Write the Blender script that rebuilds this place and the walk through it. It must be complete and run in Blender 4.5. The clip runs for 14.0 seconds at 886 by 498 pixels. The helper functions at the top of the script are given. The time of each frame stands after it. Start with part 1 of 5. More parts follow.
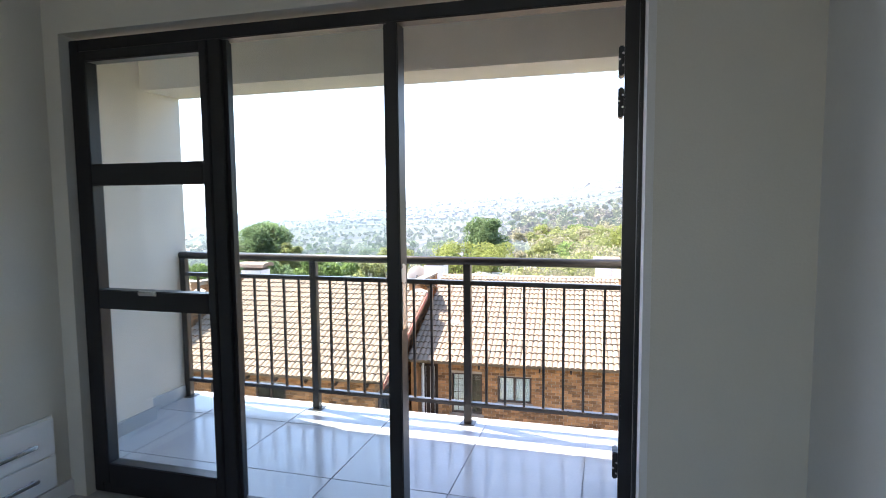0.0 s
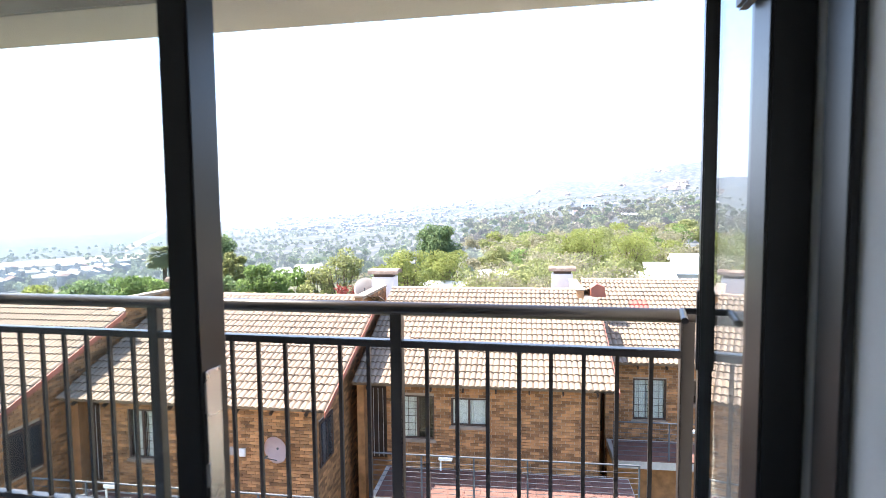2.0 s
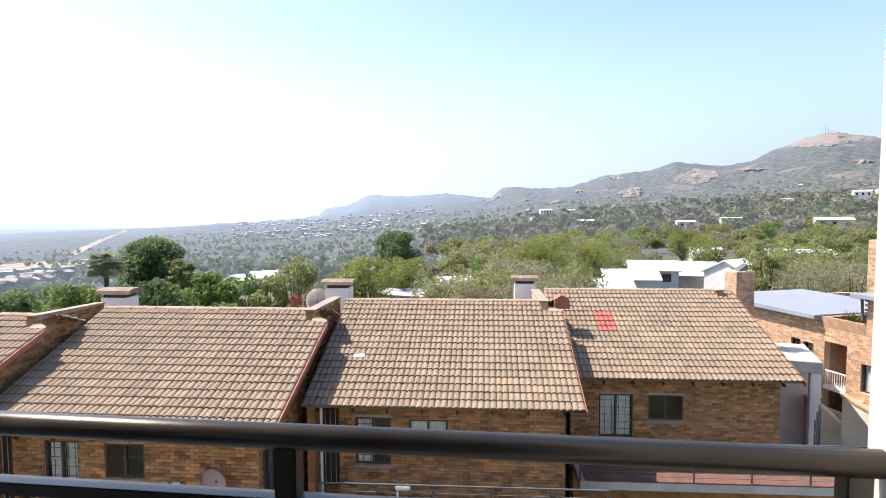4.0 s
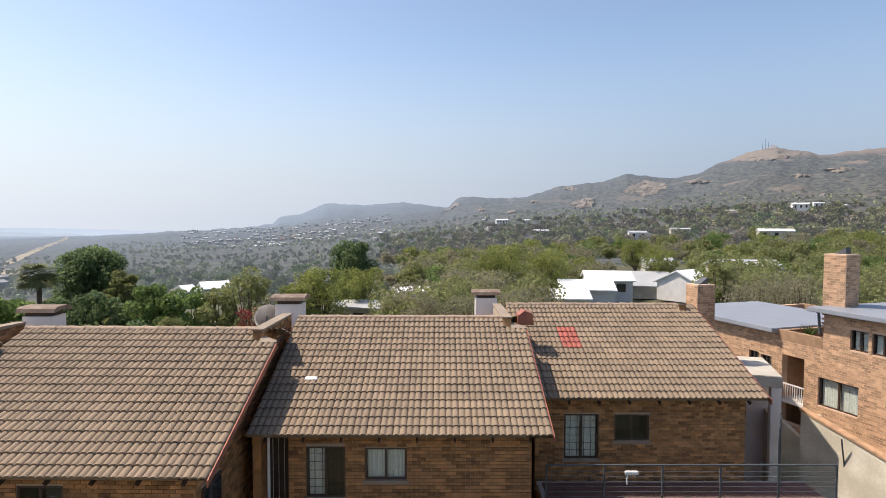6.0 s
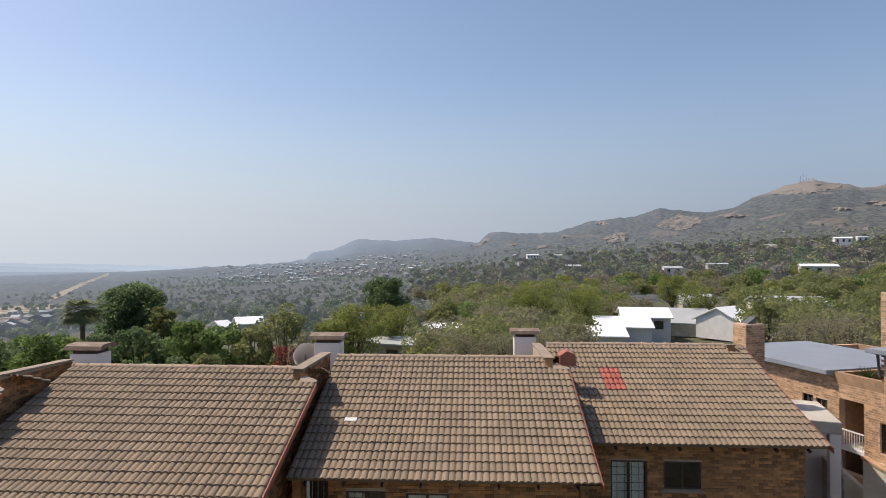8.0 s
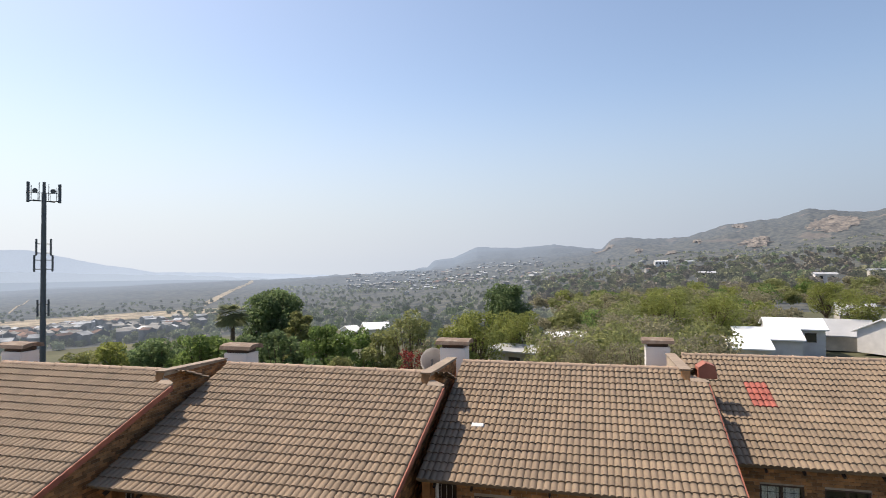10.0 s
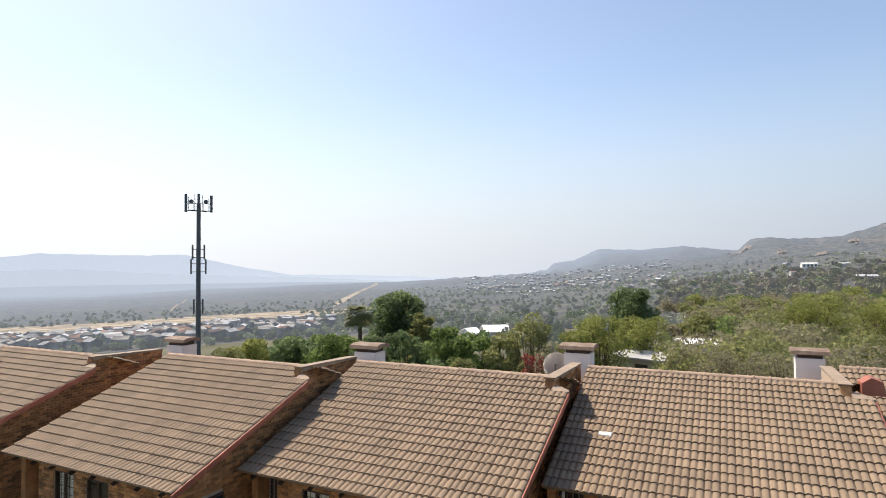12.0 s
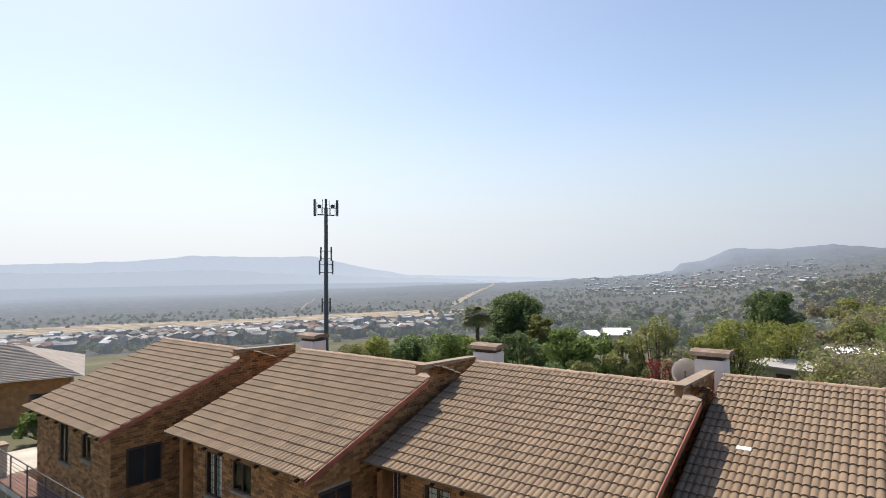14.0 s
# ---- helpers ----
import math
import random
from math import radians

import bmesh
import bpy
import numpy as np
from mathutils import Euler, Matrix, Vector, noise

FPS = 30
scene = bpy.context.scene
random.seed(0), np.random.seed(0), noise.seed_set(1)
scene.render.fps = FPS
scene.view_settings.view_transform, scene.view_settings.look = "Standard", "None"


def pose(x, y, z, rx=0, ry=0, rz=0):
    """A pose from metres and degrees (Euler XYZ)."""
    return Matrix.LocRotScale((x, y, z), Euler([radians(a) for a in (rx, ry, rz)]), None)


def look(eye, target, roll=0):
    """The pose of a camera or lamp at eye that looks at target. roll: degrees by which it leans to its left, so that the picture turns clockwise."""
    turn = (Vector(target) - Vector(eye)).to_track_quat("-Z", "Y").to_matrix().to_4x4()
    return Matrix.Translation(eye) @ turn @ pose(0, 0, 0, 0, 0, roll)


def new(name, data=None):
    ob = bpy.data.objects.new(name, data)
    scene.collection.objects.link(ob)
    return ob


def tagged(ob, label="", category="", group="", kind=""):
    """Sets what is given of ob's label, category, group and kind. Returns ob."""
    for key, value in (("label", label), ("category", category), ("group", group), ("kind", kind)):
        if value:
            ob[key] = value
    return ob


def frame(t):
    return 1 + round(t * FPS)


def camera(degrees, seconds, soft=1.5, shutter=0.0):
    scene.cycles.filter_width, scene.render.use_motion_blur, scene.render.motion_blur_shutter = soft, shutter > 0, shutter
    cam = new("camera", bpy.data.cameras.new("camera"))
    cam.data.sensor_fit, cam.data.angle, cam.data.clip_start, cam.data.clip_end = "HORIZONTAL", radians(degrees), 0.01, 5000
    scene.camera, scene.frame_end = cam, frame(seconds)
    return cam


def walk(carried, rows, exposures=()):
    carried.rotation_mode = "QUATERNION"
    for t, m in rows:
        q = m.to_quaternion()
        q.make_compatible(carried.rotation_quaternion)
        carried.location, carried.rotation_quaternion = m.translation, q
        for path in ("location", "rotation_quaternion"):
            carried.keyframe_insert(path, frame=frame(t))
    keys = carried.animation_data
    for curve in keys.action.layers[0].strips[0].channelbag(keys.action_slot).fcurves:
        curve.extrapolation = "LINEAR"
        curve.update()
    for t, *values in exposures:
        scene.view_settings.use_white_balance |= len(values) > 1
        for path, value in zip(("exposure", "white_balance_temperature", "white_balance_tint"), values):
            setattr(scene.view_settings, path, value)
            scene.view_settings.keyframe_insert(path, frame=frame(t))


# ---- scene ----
# ---- camera ----
cam = camera(74.5, 14.0, soft=0.5, shutter=0.3)
PATH = [
    (0, (0.808, -3.383, 1.372), (0.264, -1.466, 1.201), -0.50),
    (0.5, (0.742, -3.059, 1.378), (0.231, -1.133, 1.205), -0.31),
    (1, (0.680, -2.715, 1.368), (0.208, -0.778, 1.209), -0.48),
    (1.5, (0.639, -2.418, 1.368), (0.200, -0.472, 1.215), -0.17),
    (2, (0.593, -2.085, 1.382), (0.205, -0.129, 1.234), -0.56),
    (2.5, (0.570, -1.725, 1.405), (0.204, 0.236, 1.262), -0.48),
    (3, (0.520, -1.458, 1.409), (0.189, 0.510, 1.274), -0.44),
    (5.5, (0.337, -0.429, 1.510), (0.201, 1.563, 1.389), 0.14),
    (6, (0.264, -0.169, 1.523), (0.161, 1.826, 1.424), 0.13),
    (6.5, (0.137, -0.076, 1.542), (0.046, 1.920, 1.473), 0.17),
    (7, (0.054, -0.065, 1.586), (-0.043, 1.933, 1.564), 0.18),
    (7.5, (0.027, -0.061, 1.580), (-0.107, 1.935, 1.585), 0.04),
    (8, (-0.022, -0.066, 1.614), (-0.229, 1.923, 1.636), 0.00),
    (10.5, (-0.178, -0.067, 1.571), (-0.884, 1.803, 1.623), -0.42),
    (11, (-0.208, -0.069, 1.575), (-1.006, 1.764, 1.629), -0.38),
    (11.5, (-0.229, -0.069, 1.570), (-1.118, 1.722, 1.629), -0.51),
    (12, (-0.261, -0.069, 1.576), (-1.239, 1.674, 1.638), -0.50),
    (12.5, (-0.315, -0.063, 1.575), (-1.376, 1.631, 1.638), -0.44),
    (13, (-0.310, -0.070, 1.572), (-1.453, 1.570, 1.638), -0.54),
    (13.5, (-0.296, -0.073, 1.573), (-1.521, 1.507, 1.640), -0.57),
    (14, (-0.330, -0.074, 1.576), (-1.633, 1.442, 1.644), -0.52),
]
walk(cam, [(t, look(eye, target, roll)) for t, eye, target, roll in PATH],
     exposures=[(t, stops, warm, 13) for t, stops, warm in ((0.0, 2.4, 6700), (0.6, 2.45, 6600), (1.5, 2.4, 6600), (2.2, 2.15, 6600), (3.0, 1.65, 6700), (4.2, 0.95, 7000), (5.3, 0.54, 7250), (6.3, 0.26, 7250), (8.2, 0.0, 7250), (10.4, 0.36, 7500), (12.0, 0.45, 7600), (14.0, 0.3, 7500))])

# ---- world and sun ----
SUN_WAY = Vector((-0.66, 0.17, 1.0)).normalized()
SUN_EL = math.asin(SUN_WAY.z)
SUN_AZ = math.atan2(SUN_WAY.x, SUN_WAY.y)
world = bpy.data.worlds.new("sky")
scene.world = world
world.use_nodes = True
wn, wl = world.node_tree.nodes, world.node_tree.links
sky = wn.new("ShaderNodeTexSky")
sky.sky_type = "NISHITA"
sky.sun_disc = False
sky.sun_elevation = SUN_EL
sky.sun_rotation = SUN_AZ % (2 * math.pi)
sky.altitude = 0
sky.air_density = 1.0
sky.dust_density = 1.2
sky.ozone_density = 3.5
wl.new(sky.outputs[0], wn["Background"].inputs[0])
wn["Background"].inputs[1].default_value = 0.15
sun = new("sun", bpy.data.lights.new("sun", "SUN"))
sun.data.energy = 4.3
sun.data.angle = radians(0.6)
sun.data.color = (1.0, 0.94, 0.85)
sun.matrix_basis = look(SUN_WAY * 60, (0, 0, 0))

# fill lamp added in an unseen, assumed window opening at the room's back
back_light = new("room_fill_light", bpy.data.lights.new("room_fill_light", "AREA"))
back_light.data.shape, back_light.data.size, back_light.data.size_y = "RECTANGLE", 1.55, 1.15
back_light.data.energy = 1.5
back_light.data.color = (1.0, 0.97, 0.92)
back_light.matrix_basis = look((-0.1, -6.15, 1.5), (-0.1, 0, 1.5))

# ---- materials ----
def mat(name, base, rough=0.7, spread=0.25, scale=6.0, fine=60.0, bump=0.15, metal=0.0, pieces=0.0, second=None, mix_at=0.5, gloss=0.5, space="Object"):
    """Procedural surface: two scales of variation, fine relief, and a difference from piece to piece."""
    m = bpy.data.materials.new(name)
    m.use_nodes = True
    n, l = m.node_tree.nodes, m.node_tree.links
    b = n["Principled BSDF"]
    b.inputs["Metallic"].default_value = metal
    b.inputs["Specular IOR Level"].default_value = gloss
    co = n.new("ShaderNodeTexCoord")
    big, small = n.new("ShaderNodeTexNoise"), n.new("ShaderNodeTexNoise")
    big.inputs["Scale"].default_value, small.inputs["Scale"].default_value = scale, fine
    big.inputs["Detail"].default_value, small.inputs["Detail"].default_value = 5, 3
    if space == "World":
        geo = n.new("ShaderNodeNewGeometry")
        l.new(geo.outputs["Position"], big.inputs["Vector"]), l.new(geo.outputs["Position"], small.inputs["Vector"])
    else:
        l.new(co.outputs["Object"], big.inputs["Vector"]), l.new(co.outputs["Object"], small.inputs["Vector"])
    ramp = n.new("ShaderNodeValToRGB")
    dark = [c * (1 - spread) for c in base]
    light = [min(1, c * (1 + spread)) for c in base]
    if second:
        ramp.color_ramp.elements.new(mix_at)
        ramp.color_ramp.elements[1].color = (*base, 1)
        ramp.color_ramp.elements[2].color = (*second, 1)
        ramp.color_ramp.elements[2].position = min(1, mix_at + 0.22)
    else:
        ramp.color_ramp.elements[1].color = (*light, 1)
        ramp.color_ramp.elements[1].position = 0.75
    ramp.color_ramp.elements[0].color = (*dark, 1)
    ramp.color_ramp.elements[0].position = 0.3
    mixer = n.new("ShaderNodeMath")
    mixer.operation = "MULTIPLY_ADD"
    mixer.inputs[1].default_value = 0.25
    l.new(small.outputs["Fac"], mixer.inputs[0])
    sub = n.new("ShaderNodeMath")
    sub.operation = "SUBTRACT"
    sub.inputs[1].default_value = 0.125
    l.new(big.outputs["Fac"], sub.inputs[0])
    l.new(sub.outputs[0], mixer.inputs[2])
    l.new(mixer.outputs[0], ramp.inputs[0])
    colour = ramp.outputs[0]
    if pieces:
        info, isl = n.new("ShaderNodeObjectInfo"), n.new("ShaderNodeNewGeometry")
        add = n.new("ShaderNodeMath")
        add.operation = "ADD"
        l.new(info.outputs["Random"], add.inputs[0]), l.new(isl.outputs["Random Per Island"], add.inputs[1])
        fr = n.new("ShaderNodeMath")
        fr.operation = "FRACT"
        l.new(add.outputs[0], fr.inputs[0])
        rg = n.new("ShaderNodeMapRange")
        rg.inputs["To Min"].default_value, rg.inputs["To Max"].default_value = 1 - pieces, 1 + pieces
        l.new(fr.outputs[0], rg.inputs["Value"])
        hs = n.new("ShaderNodeHueSaturation")
        l.new(rg.outputs[0], hs.inputs["Value"]), l.new(colour, hs.inputs["Color"])
        colour = hs.outputs[0]
    l.new(colour, b.inputs["Base Color"])
    rr = n.new("ShaderNodeMapRange")
    rr.inputs["To Min"].default_value, rr.inputs["To Max"].default_value = max(0.02, rough - 0.1), min(1, rough + 0.1)
    l.new(big.outputs["Fac"], rr.inputs["Value"]), l.new(rr.outputs[0], b.inputs["Roughness"])
    if bump:
        bp = n.new("ShaderNodeBump")
        bp.inputs["Strength"].default_value, bp.inputs["Distance"].default_value = bump, 0.01
        l.new(small.outputs["Fac"], bp.inputs["Height"]), l.new(bp.outputs[0], b.inputs["Normal"])
    return m


def glass(name, tint=(0.95, 0.98, 0.97)):
    """A thin pane: clear, with a mirror's share by the angle."""
    m = bpy.data.materials.new(name)
    m.use_nodes = True
    n, l = m.node_tree.nodes, m.node_tree.links
    out = n["Material Output"]
    n.remove(n["Principled BSDF"])
    clear, shine, both, face = (n.new(k) for k in ("ShaderNodeBsdfTransparent", "ShaderNodeBsdfGlossy", "ShaderNodeMixShader", "ShaderNodeLayerWeight"))
    clear.inputs[0].default_value = (*tint, 1)
    shine.inputs["Roughness"].default_value = 0.01
    power, share = n.new("ShaderNodeMath"), n.new("ShaderNodeMath")
    power.operation, share.operation = "POWER", "MULTIPLY_ADD"
    power.inputs[1].default_value = 4.5
    share.inputs[1].default_value, share.inputs[2].default_value = 0.9, 0.04
    l.new(face.outputs["Facing"], power.inputs[0]), l.new(power.outputs[0], share.inputs[0])
    l.new(share.outputs[0], both.inputs[0]), l.new(clear.outputs[0], both.inputs[1]), l.new(shine.outputs[0], both.inputs[2])
    l.new(both.outputs[0], out.inputs[0])
    return m


PAINT = mat("wall_paint", (0.62, 0.60, 0.53), 0.75, 0.05, 1.5, 120, 0.08)
PAINT_COOL = mat("wall_paint_cool", (0.68, 0.68, 0.66), 0.7, 0.05, 1.5, 120, 0.08)
CEIL = mat("ceiling_paint", (0.75, 0.74, 0.71), 0.8, 0.04, 2, 90, 0.05)
PLASTER = mat("balcony_plaster", (0.72, 0.66, 0.58), 0.8, 0.08, 2, 140, 0.2)
ALU = mat("dark_aluminium", (0.010, 0.011, 0.013), 0.35, 0.2, 5, 200, 0.03, 0.0, gloss=0.5)
STEEL = mat("bronze_steel", (0.035, 0.028, 0.024), 0.32, 0.25, 8, 200, 0.04, 0.0, gloss=0.6)
CHROME = mat("brushed_chrome", (0.6, 0.6, 0.6), 0.25, 0.05, 8, 300, 0.02, 1.0)
GLASS = glass("clear_glass")
DARKGLASS = mat("window_glass", (0.03, 0.035, 0.04), 0.06, 0.3, 0.8, 10, 0.0, gloss=0.8)
FLOORTILE = mat("grey_floor_tile", (0.46, 0.47, 0.49), 0.16, 0.08, 3, 80, 0.04, pieces=0.04)
GROUT = mat("grout", (0.4, 0.4, 0.4), 0.9, 0.1, 8, 100, 0.1)
WHITE = mat("white_lacquer", (0.78, 0.78, 0.77), 0.35, 0.03, 3, 60, 0.02)
ROOFTILE = mat("roof_tile", (0.24, 0.177, 0.121), 0.85, 0.14, 1.2, 30, 0.3, pieces=0.10, space="World")
REDTILE = mat("red_roof_tile", (0.36, 0.10, 0.075), 0.85, 0.12, 3, 30, 0.35, pieces=0.08, space="World")
RIDGE = mat("ridge_tile", (0.38, 0.275, 0.20), 0.85, 0.15, 2, 30, 0.3, pieces=0.10, space="World")
BARGE = mat("barge_board", (0.36, 0.12, 0.075), 0.6, 0.2, 3, 40, 0.1)
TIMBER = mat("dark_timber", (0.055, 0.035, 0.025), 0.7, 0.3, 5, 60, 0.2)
BRICK = mat("golden_brick", (0.37, 0.185, 0.078), 0.9, 0.3, 4, 40, 0.4, pieces=0.45, space="World")
BRICKRED = mat("pink_brick", (0.46, 0.285, 0.175), 0.9, 0.25, 4, 40, 0.3, pieces=0.32, space="World")
MORTAR = mat("mortar", (0.42, 0.34, 0.26), 0.95, 0.15, 6, 60, 0.3)
MORTARPINK = mat("pink_mortar", (0.60, 0.42, 0.30), 0.95, 0.10, 6, 60, 0.2)
FRAME = mat("brown_window_frame", (0.07, 0.04, 0.028), 0.5, 0.2, 6, 60, 0.05)
CURTAIN = mat("pale_curtain", (0.74, 0.73, 0.70), 0.9, 0.12, 10, 60, 0.1)
PLASTERWHITE = mat("white_plaster", (0.72, 0.70, 0.68), 0.85, 0.1, 1.2, 40, 0.2)
PLASTERGREY = mat("weathered_plaster", (0.46, 0.43, 0.38), 0.9, 0.18, 0.8, 12, 0.3, second=(0.60, 0.57, 0.50), mix_at=0.5)
SLATE = mat("grey_roof_tile", (0.30, 0.28, 0.26), 0.9, 0.2, 1.5, 20, 0.3)
CREAM = mat("cream_plaster", (0.62, 0.57, 0.47), 0.9, 0.12, 0.9, 14, 0.3, second=(0.80, 0.76, 0.66), mix_at=0.42)
COPING = mat("coping", (0.30, 0.235, 0.18), 0.9, 0.2, 3, 30, 0.3)
RUST = mat("rusty_cap", (0.21, 0.145, 0.105), 0.8, 0.3, 3, 30, 0.3, second=(0.31, 0.26, 0.21), mix_at=0.5)
PAVING = mat("red_paving", (0.17, 0.085, 0.066), 0.85, 0.2, 2, 30, 0.3, pieces=0.15)
ROOFGREY = mat("grey_sheet_roof", (0.25, 0.27, 0.31), 0.5, 0.12, 1, 20, 0.1)
WHITEROOF = mat("white_sheet_roof", (0.85, 0.86, 0.87), 0.5, 0.05, 0.3, 10, 0.05)
GREYROOF = mat("pale_grey_roof", (0.42, 0.43, 0.44), 0.5, 0.1, 0.4, 10, 0.05)
DISH = mat("dish_paint", (0.68, 0.55, 0.54), 0.5, 0.08, 4, 40, 0.05)
DISHGREY = mat("dish_grey", (0.36, 0.33, 0.31), 0.6, 0.1, 4, 40, 0.05)
PIPE = mat("white_plastic", (0.75, 0.75, 0.74), 0.45, 0.05, 4, 40, 0.02)
MAST = mat("mast_steel", (0.09, 0.10, 0.11), 0.6, 0.15, 2, 20, 0.05)
GROUNDMAT = mat("dry_ground", (0.085, 0.088, 0.045), 0.95, 0.45, 0.05, 0.5, 0.3, second=(0.17, 0.15, 0.095), mix_at=0.56, space="World")
BARK = mat("bark", (0.12, 0.085, 0.06), 0.9, 0.3, 4, 20, 0.6)


def leafmat(name, a, b):
    """Leaves: light passes through them in part."""
    m = mat(name, a, 0.6, 0.35, 0.5, 4, 0.0, pieces=0.2, second=b, mix_at=0.5, gloss=0.25, space="World")
    n, l = m.node_tree.nodes, m.node_tree.links
    p = n["Principled BSDF"]
    colour = p.inputs["Base Color"].links[0].from_socket
    through_leaf, both = n.new("ShaderNodeBsdfTranslucent"), n.new("ShaderNodeMixShader")
    both.inputs[0].default_value = 0.6
    l.new(colour, through_leaf.inputs["Color"])
    l.new(p.outputs[0], both.inputs[1]), l.new(through_leaf.outputs[0], both.inputs[2])
    l.new(both.outputs[0], n["Material Output"].inputs["Surface"])
    return m


LEAF_DARK = leafmat("dark_leaves", (0.16, 0.225, 0.105), (0.215, 0.29, 0.135))
LEAF_MID = leafmat("green_leaves", (0.17, 0.245, 0.08), (0.225, 0.31, 0.105))
LEAF_YELLOW = leafmat("yellow_green_leaves", (0.27, 0.30, 0.09), (0.33, 0.35, 0.12))
LEAF_OLIVE = leafmat("olive_leaves", (0.27, 0.29, 0.12), (0.34, 0.35, 0.16))
LEAF_GREY = leafmat("dry_twigs", (0.30, 0.28, 0.18), (0.37, 0.34, 0.22))
LEAF_RED = leafmat("red_bracts", (0.27, 0.05, 0.045), (0.17, 0.06, 0.04))
LEAF_FAR = leafmat("far_bush", (0.105, 0.115, 0.085), (0.13, 0.14, 0.105))
LEAF_PALM = leafmat("palm_fronds", (0.27, 0.30, 0.16), (0.34, 0.35, 0.20))

# ---- building helpers ----
def mesh_of(name, bm):
    me = bpy.data.meshes.new(name)
    bm.to_mesh(me)
    bm.free()
    return me


def part(name, bm, material, parent=None, label="", m=None, smooth=False):
    """Links a bmesh (or a mesh) as one object under a thing or a part."""
    me = bm if isinstance(bm, bpy.types.Mesh) else mesh_of(name, bm)
    if material and not me.materials:
        me.materials.append(material)
    if smooth:
        me.polygons.foreach_set("use_smooth", [True] * len(me.polygons))
    ob = new(name, me)
    if parent:
        ob.parent = parent
    if m is not None:
        ob.matrix_basis = m
    if label:
        ob["label"] = label
    return ob


def box(bm, x0, y0, z0, x1, y1, z1, bevel=0.0):
    r = bmesh.ops.create_cube(bm, size=1)
    bmesh.ops.scale(bm, vec=(x1 - x0, y1 - y0, z1 - z0), verts=r["verts"])
    bmesh.ops.translate(bm, vec=((x0 + x1) / 2, (y0 + y1) / 2, (z0 + z1) / 2), verts=r["verts"])
    if bevel:
        edges = list({e for v in r["verts"] for e in v.link_edges})
        bmesh.ops.bevel(bm, geom=edges, offset=bevel, segments=2, affect="EDGES")
    return bm


def boxes(*rows, bevel=0.0):
    bm = bmesh.new()
    for r in rows:
        box(bm, *r, bevel=bevel)
    return bm


def tube(bm, a, b, ra, rb=None, seg=10, caps=True):
    a, b = Vector(a), Vector(b)
    rb = ra if rb is None else rb
    q = (b - a).to_track_quat("Z", "Y").to_matrix().to_4x4()
    r = bmesh.ops.create_cone(bm, cap_ends=caps, segments=seg, radius1=ra, radius2=rb, depth=(b - a).length)
    bmesh.ops.transform(bm, matrix=Matrix.Translation((a + b) / 2) @ q, verts=r["verts"])
    return bm


def tubes(*rows, seg=10):
    bm = bmesh.new()
    for r in rows:
        tube(bm, *r, seg=seg)
    return bm


def prism(outline, y0, y1, axis="y"):
    """A flat outline of (a, b) pulled from y0 to y1; axis y: a is x, b is z; axis x: a is y, b is z; axis z: a is x, b is y."""
    bm = bmesh.new()
    put = {"y": lambda a, b, c: (a, c, b), "x": lambda a, b, c: (c, a, b), "z": lambda a, b, c: (a, b, c)}[axis]
    lo = [bm.verts.new(put(a, b, y0)) for a, b in outline]
    hi = [bm.verts.new(put(a, b, y1)) for a, b in outline]
    bm.faces.new(lo), bm.faces.new(hi[::-1])
    k = len(outline)
    for i in range(k):
        bm.faces.new((lo[i], hi[i], hi[(i + 1) % k], lo[(i + 1) % k]))
    bmesh.ops.recalc_face_normals(bm, faces=bm.faces)
    return bm


def empty(name, m, label, category, group="", kind=""):
    ob = new(name)
    ob.matrix_basis = m
    return tagged(ob, label, category, group, kind)


def raw_mesh(name, verts, quads, material, smooth=False):
    """A mesh from arrays of corners and of four-cornered faces."""
    me = bpy.data.meshes.new(name)
    verts, quads = np.asarray(verts, np.float32), np.asarray(quads, np.int32)
    me.vertices.add(len(verts))
    me.vertices.foreach_set("co", verts.ravel())
    me.loops.add(quads.size)
    me.loops.foreach_set("vertex_index", quads.ravel())
    me.polygons.add(len(quads))
    me.polygons.foreach_set("loop_start", np.arange(0, quads.size, 4, dtype=np.int32))
    me.polygons.foreach_set("use_smooth", [smooth] * len(quads))
    me.update(calc_edges=True)
    me.materials.append(material)
    return me


def structure(name, bm, material, label, smooth=False):
    return tagged(part(name, bm, material, smooth=smooth), label, name.split("_")[0], kind="structure")


GROUND, SLAB = -8.6, -5.84   # the yard, and the upper floor of the townhouses

# ---- the room ----
YD = -1.23            # plane of the glazed front
XL, XR = -1.62, 1.37  # side walls of the room
FRL, FRR, HEAD = -1.53, 0.91, 2.09
YB = -6.2
structure("floor", boxes((XL - 0.2, YB, -0.30, XR + 0.2, YD - 0.1, -0.012)), GROUT, "pale grey tiled floor of the room")
structure("ceiling", boxes((XL - 0.2, YB - 0.2, 2.62, XR + 0.2, YD + 0.13, 2.8)), CEIL, "plain white painted ceiling")
structure("wall_west", boxes((XL - 0.2, YB, -0.012, XL, YD - 0.08, 2.62)), PAINT, "cream painted plaster wall of the room")
structure("wall_east", boxes((XR, YB, -0.012, XR + 0.2, YD - 0.32, 2.62)), PAINT_COOL, "pale grey painted plaster wall of the room")
# the opening in this unseen wall is assumed, made for the fill lamp
structure("wall_south", boxes((XL - 0.2, YB - 0.2, -0.3, -0.9, YB, 2.62), (0.7, YB - 0.2, -0.3, XR + 0.2, YB, 2.62), (-0.9, YB - 0.2, -0.3, 0.7, YB, 0.9), (-0.9, YB - 0.2, 2.1, 0.7, YB, 2.62)), PAINT, "plain painted back wall of the room")
